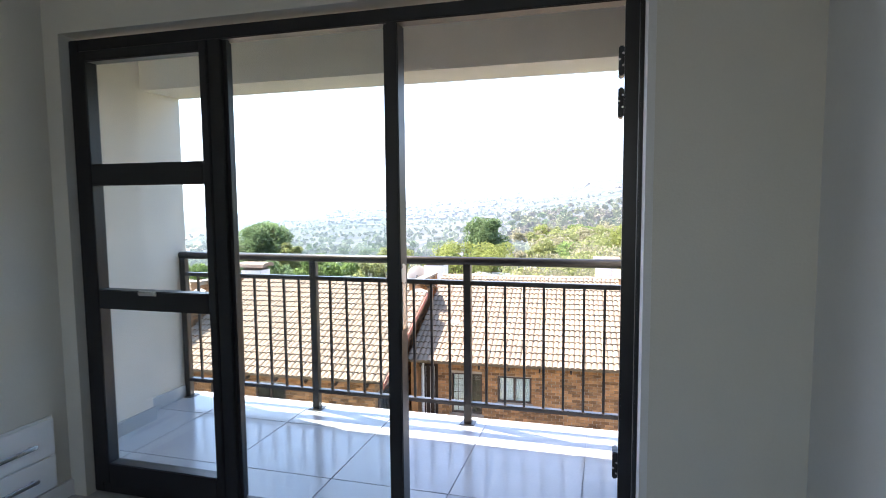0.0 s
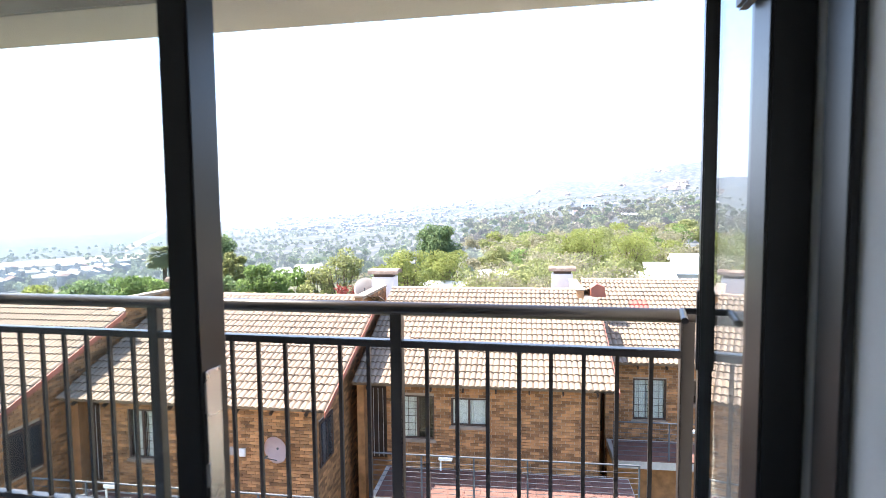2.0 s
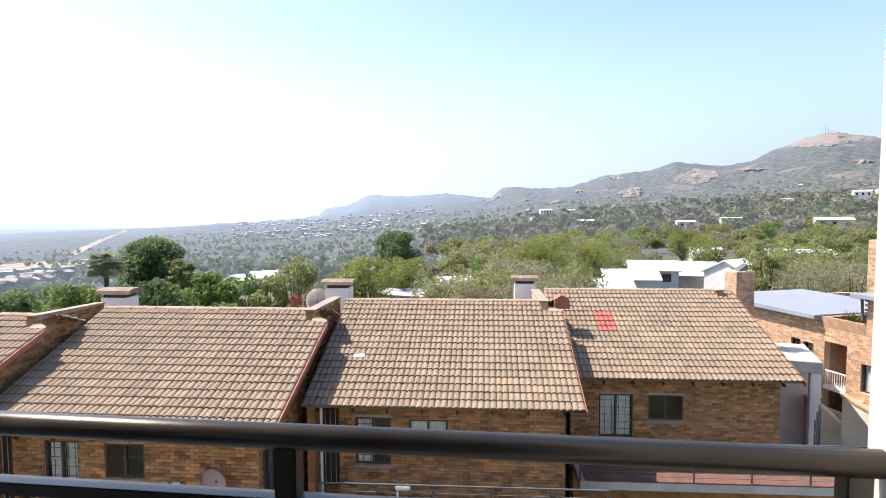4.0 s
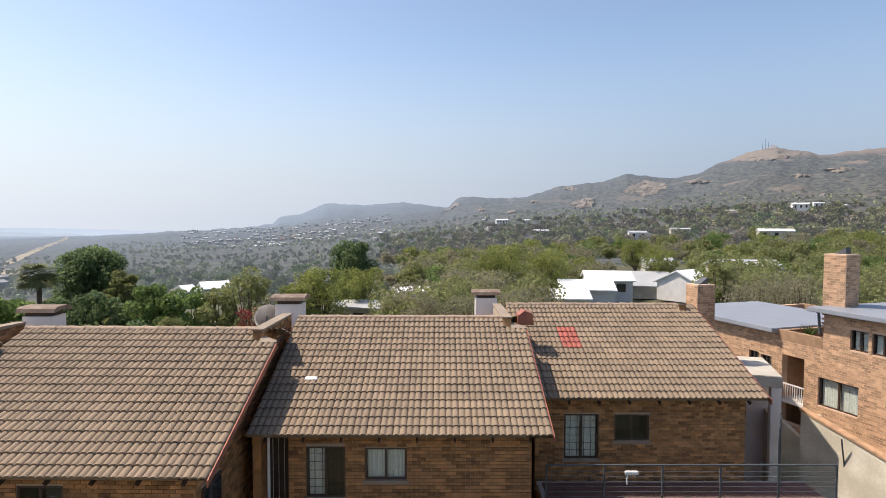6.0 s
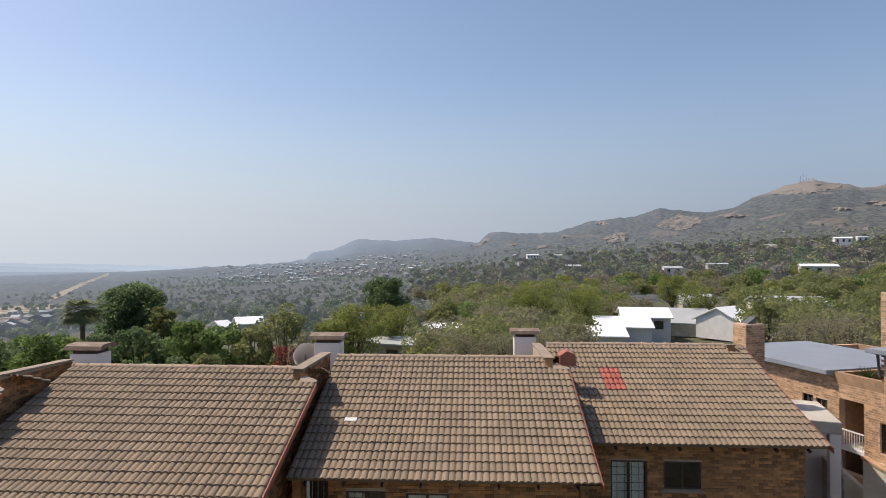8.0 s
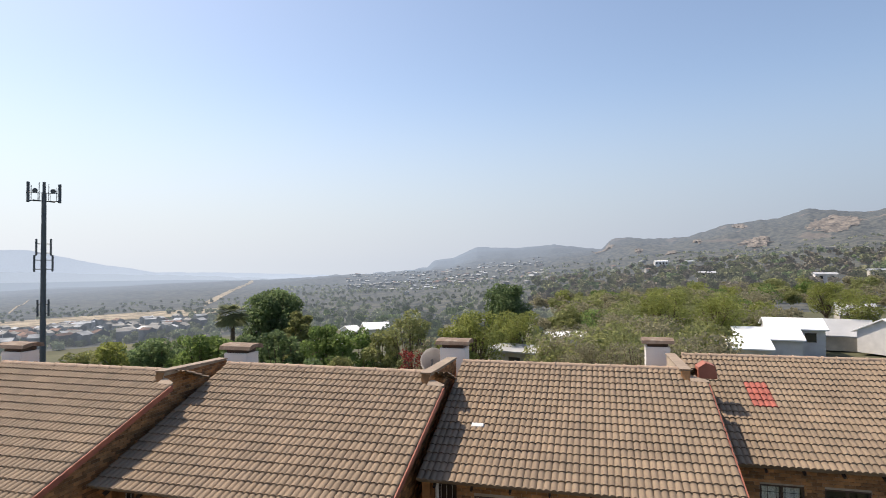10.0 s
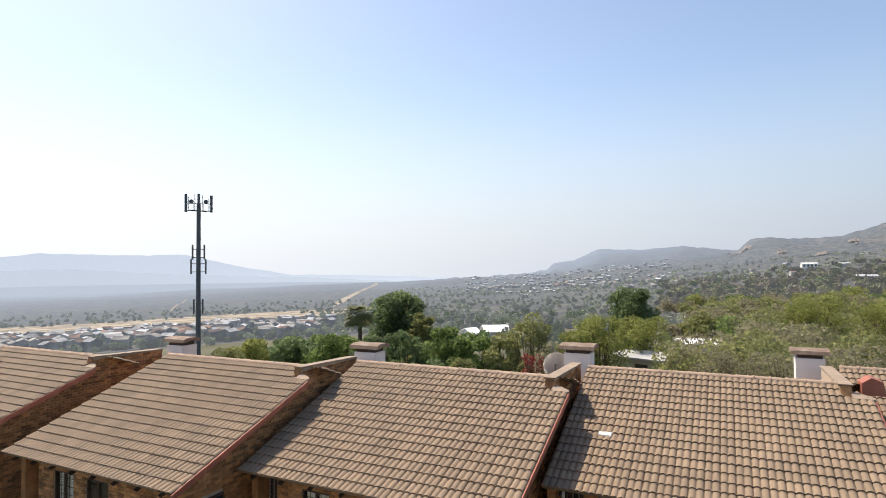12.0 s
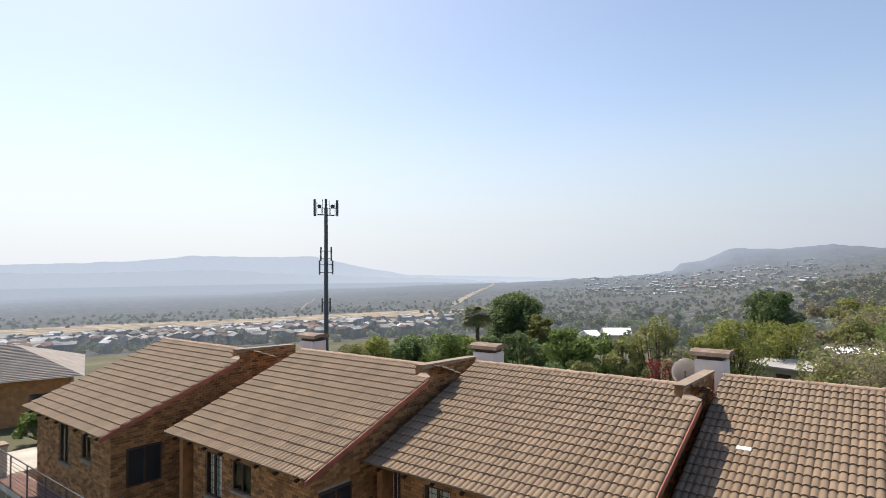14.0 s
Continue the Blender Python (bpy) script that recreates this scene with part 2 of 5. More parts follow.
structure("wall_north", boxes((XL - 0.2, YD - 0.08, -0.3, FRL - 0.003, YD + 0.12, 2.62), (FRR + 0.025, YD - 0.32, -0.3, XR + 0.2, YD + 0.12, 2.62),
                              (FRL - 0.003, YD - 0.08, HEAD + 0.02, FRR + 0.025, YD + 0.12, 2.62)), PAINT, "painted wall around the glazed front")
structure("baseboard", boxes((XL, YB, -0.012, XL + 0.015, YD - 0.08, 0.07), (FRR + 0.06, YD - 0.335, -0.012, XR, YD - 0.32, 0.07)), WHITE, "low white skirting board")
structure("trim", boxes((FRR + 0.002, YD - 0.319, 0.0, FRR + 0.0248, YD + 0.02, HEAD + 0.015)), PAINT_COOL, "rough plaster strip beside the frame")


def drawer_unit():
    t = empty("drawer_cabinet", pose(XL, -1.72, -0.012), "white built-in drawer front with chrome bar handles", "cabinet")
    part("body", boxes((0, -0.42, 0.09, 0.012, 0.325, 0.42), bevel=0.002), WHITE, t)
    for z, h in ((0.094, 0.148), (0.248, 0.166)):
        d = part("drawer", boxes((0.012, -0.415, z, 0.026, 0.32, z + h), bevel=0.003), WHITE, t)
        part("handle", boxes((0.045, -0.10, z + 0.065, 0.055, 0.215, z + 0.083), (0.026, -0.09, z + 0.068, 0.045, -0.075, z + 0.08), (0.026, 0.19, z + 0.068, 0.045, 0.205, z + 0.08), bevel=0.002), CHROME, d, "chrome bar handle")


drawer_unit()

# ---- the glazed front ----
front = empty("window_1", pose(0, YD, 0), "dark aluminium glazed front with sidelight and door opening", "window", kind="structure")
F = 0.035
part("window_frame", boxes((FRL, -F, 0.0, FRL + 0.055, F, HEAD), (FRR - 0.055, -F, 0.0, FRR, F, HEAD), (FRL + 0.055, -F, HEAD - 0.055, FRR - 0.055, F, HEAD),
                           (FRL + 0.055, -F, 0.0, 0.0, F, 0.05), (-0.80, -F - 0.004, 0.05, -0.735, F + 0.004, HEAD - 0.055),
                           (-0.012, -F - 0.004, 0.05, 0.036, F + 0.004, HEAD - 0.055), (0.0, -F, 0.0, FRR - 0.055, F, 0.022), bevel=0.004), ALU, front)
part("window_frame", boxes((FRL + 0.055, -0.045, 0.05, FRL + 0.10, 0.02, HEAD - 0.055), (-0.84, -0.045, 0.05, -0.80, 0.02, HEAD - 0.055),
                           (FRL + 0.10, -0.045, HEAD - 0.10, -0.84, 0.02, HEAD - 0.055), (FRL + 0.10, -0.045, 1.445, -0.84, 0.02, 1.541),
                           (FRL + 0.10, -0.045, 0.885, -0.84, 0.02, 0.973), (FRL + 0.10, -0.045, 0.05, -0.84, 0.02, 0.15), bevel=0.004), ALU, front)
for z0, z1 in ((0.15, 0.885), (0.973, 1.445), (1.541, HEAD - 0.10)):
    p = part("pane", boxes((FRL + 0.10, -0.008, z0, -0.84, -0.002, z1)), GLASS, front)
    p.visible_shadow = False
p = part("pane", boxes((-0.735, -0.004, 0.05, -0.012, 0.002, HEAD - 0.055)), GLASS, front)
p.visible_shadow = False
part("bead", boxes((-0.735, -0.02, 0.05, -0.72, 0.0, HEAD - 0.055), (-0.027, -0.02, 0.05, -0.012, 0.0, HEAD - 0.055)), ALU, front)
# narrow black upright strip on the right reveal, set apart from the frame
part("window_frame", boxes((FRR - 0.012, -0.155, 0.0, FRR + 0.0015, -0.085, HEAD), bevel=0.003), ALU, front)
part("latch", boxes((-1.20, -0.06, 0.955, -1.10, -0.045, 0.975), bevel=0.004), CHROME, front, "small chrome window latch")
part("strike_plate", boxes((0.036, -0.03, 0.86, 0.040, 0.012, 1.12), (0.036, -0.034, 0.93, 0.044, -0.028, 0.97), bevel=0.001), CHROME, front, "steel strike plate of the lock")
for z in (1.70, 1.84, 0.4):
    part("hinge", boxes((FRR - 0.075, -0.02, z - 0.05, FRR - 0.056, 0.05, z + 0.05), bevel=0.004), ALU, front)
    for dz in (-0.02, 0.0, 0.02):
        part("screw", tubes(((FRR - 0.06 - 0.012 * (dz == 0), -F - 0.001, z + dz), (FRR - 0.06 - 0.012 * (dz == 0), -F - 0.004, z + dz), 0.004)), CHROME, front)

# the open door leaf, swung out to the balcony
leaf = empty("door_1", pose(0.885, YD + 0.04, 0, 0, 0, 82.5), "open dark aluminium glass door leaf with lever handles", "door", kind="structure")
LW = 0.80
part("leaf_frame", boxes((0, -0.02, 0.03, 0.065, 0.02, 2.03), (LW - 0.055, -0.02, 0.03, LW, 0.02, 2.03), (0.065, -0.02, 1.965, LW - 0.055, 0.02, 2.03),
                         (0.065, -0.02, 0.03, LW - 0.055, 0.02, 0.12), bevel=0.004), ALU, leaf)
p = part("pane", boxes((0.065, -0.003, 0.12, LW - 0.055, 0.003, 1.965)), GLASS, leaf)
p.visible_shadow = False
for s in (-1, 1):
    h = part("handle", boxes((LW - 0.045, s * 0.021 - 0.004, 0.93, LW - 0.012, s * 0.021 + 0.004, 1.15), bevel=0.003), ALU, leaf, "black lever handle on a long plate")
    part("lever", tubes(((LW - 0.028, s * 0.025, 1.09), (LW - 0.028, s * 0.065, 1.09), 0.009), ((LW - 0.028, s * 0.06, 1.09), (LW - 0.15, s * 0.062, 1.085), 0.009)), ALU, h)

# ---- the balcony ----
BXL, BXR = -2.05, 1.075
structure("balcony_floor", boxes((BXL - 0.2, YD - 0.1, -0.25, BXR + 0.2, 0.11, -0.008)), GROUT, "balcony slab with tiled top")
structure("wall_balcony_west", boxes((BXL - 0.22, YD + 0.12, GROUND, BXL, 0.06, 2.9), (BXL, YD + 0.12, -0.008, BXL + 0.12, -0.44, 2.07), bevel=0.006), PLASTER, "cream plastered balcony side wall with pilaster")
structure("wall_balcony_east", boxes((BXR, YD + 0.12, GROUND, BXR + 0.22, 0.06, 2.9), bevel=0.006), PLASTER, "cream plastered balcony side wall")
structure("ceiling_balcony", boxes((BXL, YD + 0.12, 2.42, BXR, 0.06, 2.55)), PLASTER, "plastered balcony soffit")
structure("beam", boxes((BXL, -0.30, 2.07, BXR, 0.06, 2.42), bevel=0.006), PLASTER, "plastered beam along the balcony edge")
structure("facade_lower", boxes((BXL, YD + 0.12, GROUND, BXR, YD + 0.3, -0.25)), PLASTER, "plastered wall below the balcony")
structure("facade_side", boxes((BXL - 9, YD - 0.1, GROUND, BXL - 0.22, YD + 0.12, 3.2), (BXR + 0.22, YD - 0.1, GROUND, BXR + 9, YD + 0.12, 3.2)), PLASTER, "plastered wall of the apartment block")
structure("skirting", boxes((BXL + 0.121, YD + 0.12, -0.003, BXL + 0.131, -0.43, 0.085), (BXL + 0.001, -0.43, -0.003, BXL + 0.011, 0.0, 0.085), (BXR - 0.011, YD + 0.13, -0.003, BXR - 0.001, 0.0, 0.085)), FLOORTILE, "grey tile skirting")


def floor_tiles(parent, x0, x1, y0, y1, z, ox, oy, size=0.6, gap=0.004):
    """Square floor tiles, cut at the edges of the floor."""
    i0, j0 = math.floor((x0 - ox) / size), math.floor((y0 - oy) / size)
    for i in range(i0, math.ceil((x1 - ox) / size)):
        for j in range(j0, math.ceil((y1 - oy) / size)):
            a, c = max(x0, ox + i * size + gap / 2), min(x1, ox + (i + 1) * size - gap / 2)
            d, e = max(y0, oy + j * size + gap / 2), min(y1, oy + (j + 1) * size - gap / 2)
            if c - a > 0.02 and e - d > 0.02:
                part("floor_tile", boxes((a, d, z - 0.008, c, e, z), bevel=0.0015), FLOORTILE, parent)


def railing():
    t = empty("railing", pose(0, 0, 0), "dark bronze painted steel balcony railing", "railing")
    part("handrail", tubes(((BXL - 0.01, 0, 1.0), (1.07, 0, 1.0), 0.025), seg=18), STEEL, t, smooth=True)
    part("rail", boxes((BXL, -0.02, 0.855, BXR, 0.02, 0.882), bevel=0.003), STEEL, t)
    part("rail", boxes((BXL, -0.02, 0.11, BXR, 0.02, 0.135), bevel=0.003), STEEL, t)
    post = boxes((-0.022, -0.022, 0.0, 0.022, 0.022, 0.985), bevel=0.003)
    box(post, -0.045, -0.045, -0.008, 0.045, 0.045, 0.004)
    post = mesh_of("post", post)
    bar = mesh_of("baluster", boxes((-0.007, -0.007, 0.135, 0.007, 0.007, 0.855)))
    xs = [-2.025, -1.025, 0.0, 1.025]
    for x in xs:
        part("post", post, STEEL, t, m=pose(x, 0, 0))
    for a, b in zip(xs, xs[1:]):
        for i in range(1, 9):
            part("baluster", bar, STEEL, t, m=pose(a + (b - a) * i / 9, 0, 0))


railing()
floor_tiles(bpy.data.objects["balcony_floor"], BXL + 0.002, BXR - 0.002, YD + 0.05, 0.10, 0.0, -1.09, -0.27)
floor_tiles(bpy.data.objects["floor"], XL + 0.002, XR - 0.002, YB + 0.01, YD - 0.09, -0.004, -1.09, -0.27)

# ---- the townhouses ----
RUN, RISE = 5.06, 1.88
PITCH = math.atan2(RISE, RUN)
SLOPE = math.hypot(RUN, RISE)


def wall_with_holes(u0, u1, v0, v1, top, holes, at_u=()):
    """A wall slab along x with openings cut through it, as one welded mesh."""
    bm = bmesh.new()
    us = sorted({u0, u1, *at_u, *[h[0] for h in holes], *[h[1] for h in holes]})
    zs = sorted({0.0, *[top((a + b) / 2) for a, b in zip(us, us[1:])], *[h[2] for h in holes], *[h[3] for h in holes]})
    full = lambda i, j: (0 <= i < len(us) - 1 and 0 <= j < len(zs) - 1 and zs[j + 1] <= top((us[i] + us[i + 1]) / 2) + 1e-6
                         and not any(h[0] < (us[i] + us[i + 1]) / 2 < h[1] and h[2] < (zs[j] + zs[j + 1]) / 2 < h[3] for h in holes))
    at = {}
    def corner(i, v, j):
        if (i, v, j) not in at:
            at[i, v, j] = bm.verts.new((us[i], v, zs[j]))
        return at[i, v, j]
    for i in range(len(us) - 1):
        for j in range(len(zs) - 1):
            if not full(i, j):
                continue
            bm.faces.new([corner(*c) for c in ((i, v0, j), (i + 1, v0, j), (i + 1, v0, j + 1), (i, v0, j + 1))])
            bm.faces.new([corner(*c) for c in ((i, v1, j), (i, v1, j + 1), (i + 1, v1, j + 1), (i + 1, v1, j))])
            for di, dj, p, q in ((-1, 0, (i, j), (i, j + 1)), (1, 0, (i + 1, j), (i + 1, j + 1)), (0, -1, (i, j), (i + 1, j)), (0, 1, (i, j + 1), (i + 1, j + 1))):
                if not full(i + di, j + dj):
                    bm.faces.new([corner(p[0], v0, p[1]), corner(q[0], v0, q[1]), corner(q[0], v1, q[1]), corner(p[0], v1, p[1])])
    bmesh.ops.recalc_face_normals(bm, faces=bm.faces)
    return bm


def brick_wall(rows, seed, parent, material, count=0, name="brick"):
    """Bricks in running bond over rectangles (frame, u0, u1, z0, z1, holes); frame maps (u, out, z) into the parent's space. The first
    count bricks are pieces of their own, the rest one mesh."""
    rnd = random.Random(seed)
    L, H, D, J = 0.222, 0.073, 0.02, 0.011
    one = mesh_of(name, boxes((0, 0, 0, L, D, H)))
    half = mesh_of(name, boxes((0, 0, 0, L / 2 - J / 2, D, H)))
    verts, quads, made = [], [], 0
    corner = np.array([(0, 0, 0), (1, 0, 0), (1, 1, 0), (0, 1, 0), (0, 0, 1), (1, 0, 1), (1, 1, 1), (0, 1, 1)], float)
    face = np.array([(0, 1, 5, 4), (1, 2, 6, 5), (3, 0, 4, 7), (4, 5, 6, 7), (0, 3, 2, 1)])
    for fr, u0, u1, top, z0, holes, keep in rows:
        z, r = z0, 0
        while z < 9:
            u = u0 - (L + J) / 2 * (r % 2)
            some = False
            while u < u1 - 0.02:
                spans = [(max(u, u0), min(u + L, u1))]
                for h in holes:
                    if h[2] < z + H and h[3] > z:
                        spans = [s for p, q in spans for s in ((p, min(q, h[0])), (max(p, h[1]), q)) if s[1] - s[0] > 0.02]
                for a, b in spans:
                    if b - a < 0.02 or z + H >= top((a + b) / 2):
                        continue
                    some = True
                    out = rnd.uniform(-0.002, 0.002) * (0.25 if material is BRICKRED else 1)
                    if made < count and keep(a, z) and b - a > L - 0.01:
                        part(name, one, material, parent, m=fr @ Matrix.Translation((a, -D + out, z)))
                        made += 1
                    else:
                        c = corner * (b - a, D, H) + (a, -D + out, z)
                        m = np.array(fr)
                        quads.append(face + 8 * len(verts))
                        verts.append(c @ m[:3, :3].T + m[:3, 3])
                u += L + J
            z += H + J
            r += 1
            if not some and z > 3:
                break
    if verts:
        ob = part("brickwork", raw_mesh("brickwork", np.concatenate(verts), np.concatenate(quads), material), None, parent)
        ob["kind"] = "stuff"


def tile_mesh():
    """A concrete double-roll roof tile: two broad rolls with narrow valleys, a thick front edge."""
    w, l, bm = 0.302, 0.345, bmesh.new()
    k = 17
    prof = [(i / (k - 1) * w, 0.042 * abs(math.sin(2 * math.pi * i / (k - 1))) ** 0.6) for i in range(k)]
    fr = [bm.verts.new((x, 0, z + 0.040)) for x, z in prof]
    bk = [bm.verts.new((x, l, z + 0.004)) for x, z in prof]
    lip = [bm.verts.new((x, 0, z + 0.040)) for x, z in prof]
    low = [bm.verts.new((x, 0.003, z - 0.004)) for x, z in prof]
    for i in range(k - 1):
        bm.faces.new((fr[i], fr[i + 1], bk[i + 1], bk[i]))
        bm.faces.new((low[i], low[i + 1], lip[i + 1], lip[i]))
    for f in bm.faces:
        f.smooth = True
    return mesh_of("roof_tile", bm)


TILE = tile_mesh()
TILE_RED = TILE.copy()
TILE_RED.materials.append(REDTILE)
TILE.materials.append(ROOFTILE)


def cap_mesh():
    bm = bmesh.new()
    k, rings = 9, ((0, 0.125), (0.05, 0.13), (0.06, 0.115), (0.40, 0.105))
    loops = [[bm.verts.new((x, r * math.cos(math.pi * i / (k - 1)), r * 0.8 * math.sin(math.pi * i / (k - 1)))) for i in range(k)] for x, r in rings]
    for a, b in zip(loops, loops[1:]):
        for i in range(k - 1):
            bm.faces.new((a[i], b[i], b[i + 1], a[i + 1]))
    bm.faces.new(loops[0])
    bmesh.ops.recalc_face_normals(bm, faces=bm.faces)
    return mesh_of("ridge_cap", bm)


CAP = cap_mesh()
CAP.materials.append(RIDGE)


def roof(parent, width, top, rows=17, red=None, seed=1, clip=0.6):
    """Front slope with its tiles, back slope, ridge caps, right barge board. The right eave corner is at (0, 0, top)."""
    rnd = random.Random(seed)
    deck = prism([(0.12, -0.0), (RUN, RISE - 0.045), (2 * RUN, -0.045), (2 * RUN, -0.10), (RUN, RISE - 0.11), (0.12, -0.05)], -width, -clip, "x")
    bmesh.ops.translate(deck, vec=(0, 0, top), verts=deck.verts)
    r = part("roof", deck, ROOFTILE, parent)
    high = 0.875 if clip else 1.0
    if clip:
        side = prism([(0.12, 0.0), (RUN * high, RISE * high - 0.045), (RUN * high, RISE * high - 0.11), (0.12, -0.05)], -clip + 0.003, 0.0, "x")
        bmesh.ops.translate(side, vec=(0, 0, top), verts=side.verts)
        part("deck", side, TIMBER, r)
        fil = prism([(-0.44, RUN * high - 0.05), (0.02, RUN * high - 0.05), (0.02, RUN * high + 0.03), (-0.30, RUN * high + 0.2), (-0.44, RUN * high + 0.2)], -0.05, 0.075, "z")
        for v in fil.verts:
            v.co.z += top + v.co.y * RISE / RUN
        part("fillet", fil, COPING, r, "cement fillet at the end of the ridge")
    gauge = SLOPE / rows
    cols = int(round(width / 0.302))
    step = width / cols
    lay = Matrix.Translation((-width, 0, top)) @ Matrix.Rotation(PITCH, 4, "X")
    tv = np.array([v.co[:] for v in TILE.vertices])
    tq = np.array([p.vertices[:] for p in TILE.polygons])
    verts, quads, single = [], [], 0
    for j in range(rows):
        for i in range(cols):
            m = lay @ Matrix.Translation((i * step, j * gauge, 0.012 + rnd.uniform(-0.002, 0.003))) @ Matrix.Rotation(rnd.uniform(-0.006, 0.006), 4, "Z")
            if clip and (i + 0.6) * step > width - clip and j >= rows - 2:
                continue
            is_red = red and red[0] <= i < red[1] and red[2] <= j < red[3]
            if single < 300 or is_red:
                part("roof_tile", TILE_RED if is_red else TILE, None, r, m=m)
                single += 1
            else:
                a = np.array(m)
                quads.append(tq + len(tv) * len(verts))
                verts.append(tv @ a[:3, :3].T + a[:3, 3])
    # back slope, seen at most as an edge
    back = Matrix.Translation((0, 2 * RUN, top)) @ Matrix.Rotation(math.pi, 4, "Z") @ Matrix.Rotation(PITCH, 4, "X")
    for j in range(rows - 3, rows):
        for i in range(cols):
            a = np.array(back @ Matrix.Translation((i * step, j * gauge, 0.012)))
            quads.append(tq + len(tv) * len(verts))
            verts.append(tv @ a[:3, :3].T + a[:3, 3])
    ob = part("roof_tiles", raw_mesh("roof_tiles", np.concatenate(verts), np.concatenate(quads), ROOFTILE, True), None, r)
    ob["kind"] = "stuff"
    n = int((width - 0.6) / 0.385)
    for i in range(n):
        part("ridge_cap", CAP, None, r, m=pose(-width + 0.02 + i * (width - 0.62) / n, RUN, top + RISE + 0.01, 0, rnd.uniform(-1, 1), rnd.uniform(-1, 1)))
    bar = prism([(-0.03, -0.12), (RUN * high, RISE * high - 0.12), (RUN * high, RISE * high + 0.03), (-0.03, 0.02)], 0.004, 0.034, "x")
    bmesh.ops.translate(bar, vec=(0, 0, top), verts=bar.verts)
    part("barge_board", bar, BARGE, r, "red-brown barge board along the verge")
    return r


def window(parent, u0, u1, z0, z1, v, curtain="none", bars=False, casement=True, turn=None):
    """A window set in a wall that faces -y at depth v; turn maps it elsewhere."""
    tr = turn or Matrix.Identity(4)
    w = part("window", boxes((u0, v, z0, u0 + 0.05, v + 0.06, z1), (u1 - 0.05, v, z0, u1, v + 0.06, z1), (u0 + 0.05, v, z1 - 0.05, u1 - 0.05, v + 0.06, z1),
                             (u0 + 0.05, v, z0, u1 - 0.05, v + 0.06, z0 + 0.05), ((u0 + u1) / 2 - 0.03, v - 0.006, z0 + 0.05, (u0 + u1) / 2 + 0.03, v + 0.06, z1 - 0.05), bevel=0.006), FRAME, parent, m=tr)
    mid = (u0 + u1) / 2
    for a, b in ((u0 + 0.05, mid - 0.03), (mid + 0.03, u1 - 0.05)):
        part("pane", boxes((a, v + 0.03, z0 + 0.05, b, v + 0.036, z1 - 0.05)), GLASS, w)
    part("sill", boxes((u0 - 0.05, v - 0.06, z0 - 0.09, u1 + 0.05, v + 0.05, z0 - 0.002), bevel=0.008), COPING, w, "weathered brick sill")
    # dark-coloured box stands in for the shade of the room behind the panes
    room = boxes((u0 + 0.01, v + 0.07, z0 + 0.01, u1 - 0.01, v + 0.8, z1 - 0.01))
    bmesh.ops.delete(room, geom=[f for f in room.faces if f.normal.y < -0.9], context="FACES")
    part("dark_room_box", room, TIMBER, w)
    if curtain != "none":
        spans = {"both": ((u0 + 0.05, mid - 0.02), (mid + 0.02, u1 - 0.05)), "left": ((u0 + 0.05, mid),), "full": ((u0 + 0.05, u1 - 0.05),)}[curtain]
        for a, b in spans:
            bm, k = bmesh.new(), 24
            lo = [bm.verts.new((a + (b - a) * i / k, v + 0.12 + 0.018 * math.sin(i * 1.9), z0)) for i in range(k + 1)]
            hi = [bm.verts.new((a + (b - a) * i / k, v + 0.12 + 0.012 * math.sin(i * 1.9), z1)) for i in range(k + 1)]
            for i in range(k):
                bm.faces.new((lo[i], lo[i + 1], hi[i + 1], hi[i]))
            part("curtain", bm, CURTAIN, w, "pale hanging curtain", smooth=True)
    if bars:
        bm = bmesh.new()
        for i in range(1, 5):
            box(bm, u0 + (u1 - u0) * i / 5 - 0.006, v + 0.075, z0 + 0.05, u0 + (u1 - u0) * i / 5 + 0.006, v + 0.087, z1 - 0.05)
        for i in range(1, 6):
            box(bm, u0 + 0.05, v + 0.088, z0 + (z1 - z0) * i / 6 - 0.005, u1 - 0.05, v + 0.096, z0 + (z1 - z0) * i / 6 + 0.005)
        part("burglar_bars", bm, FRAME, w)
    return w


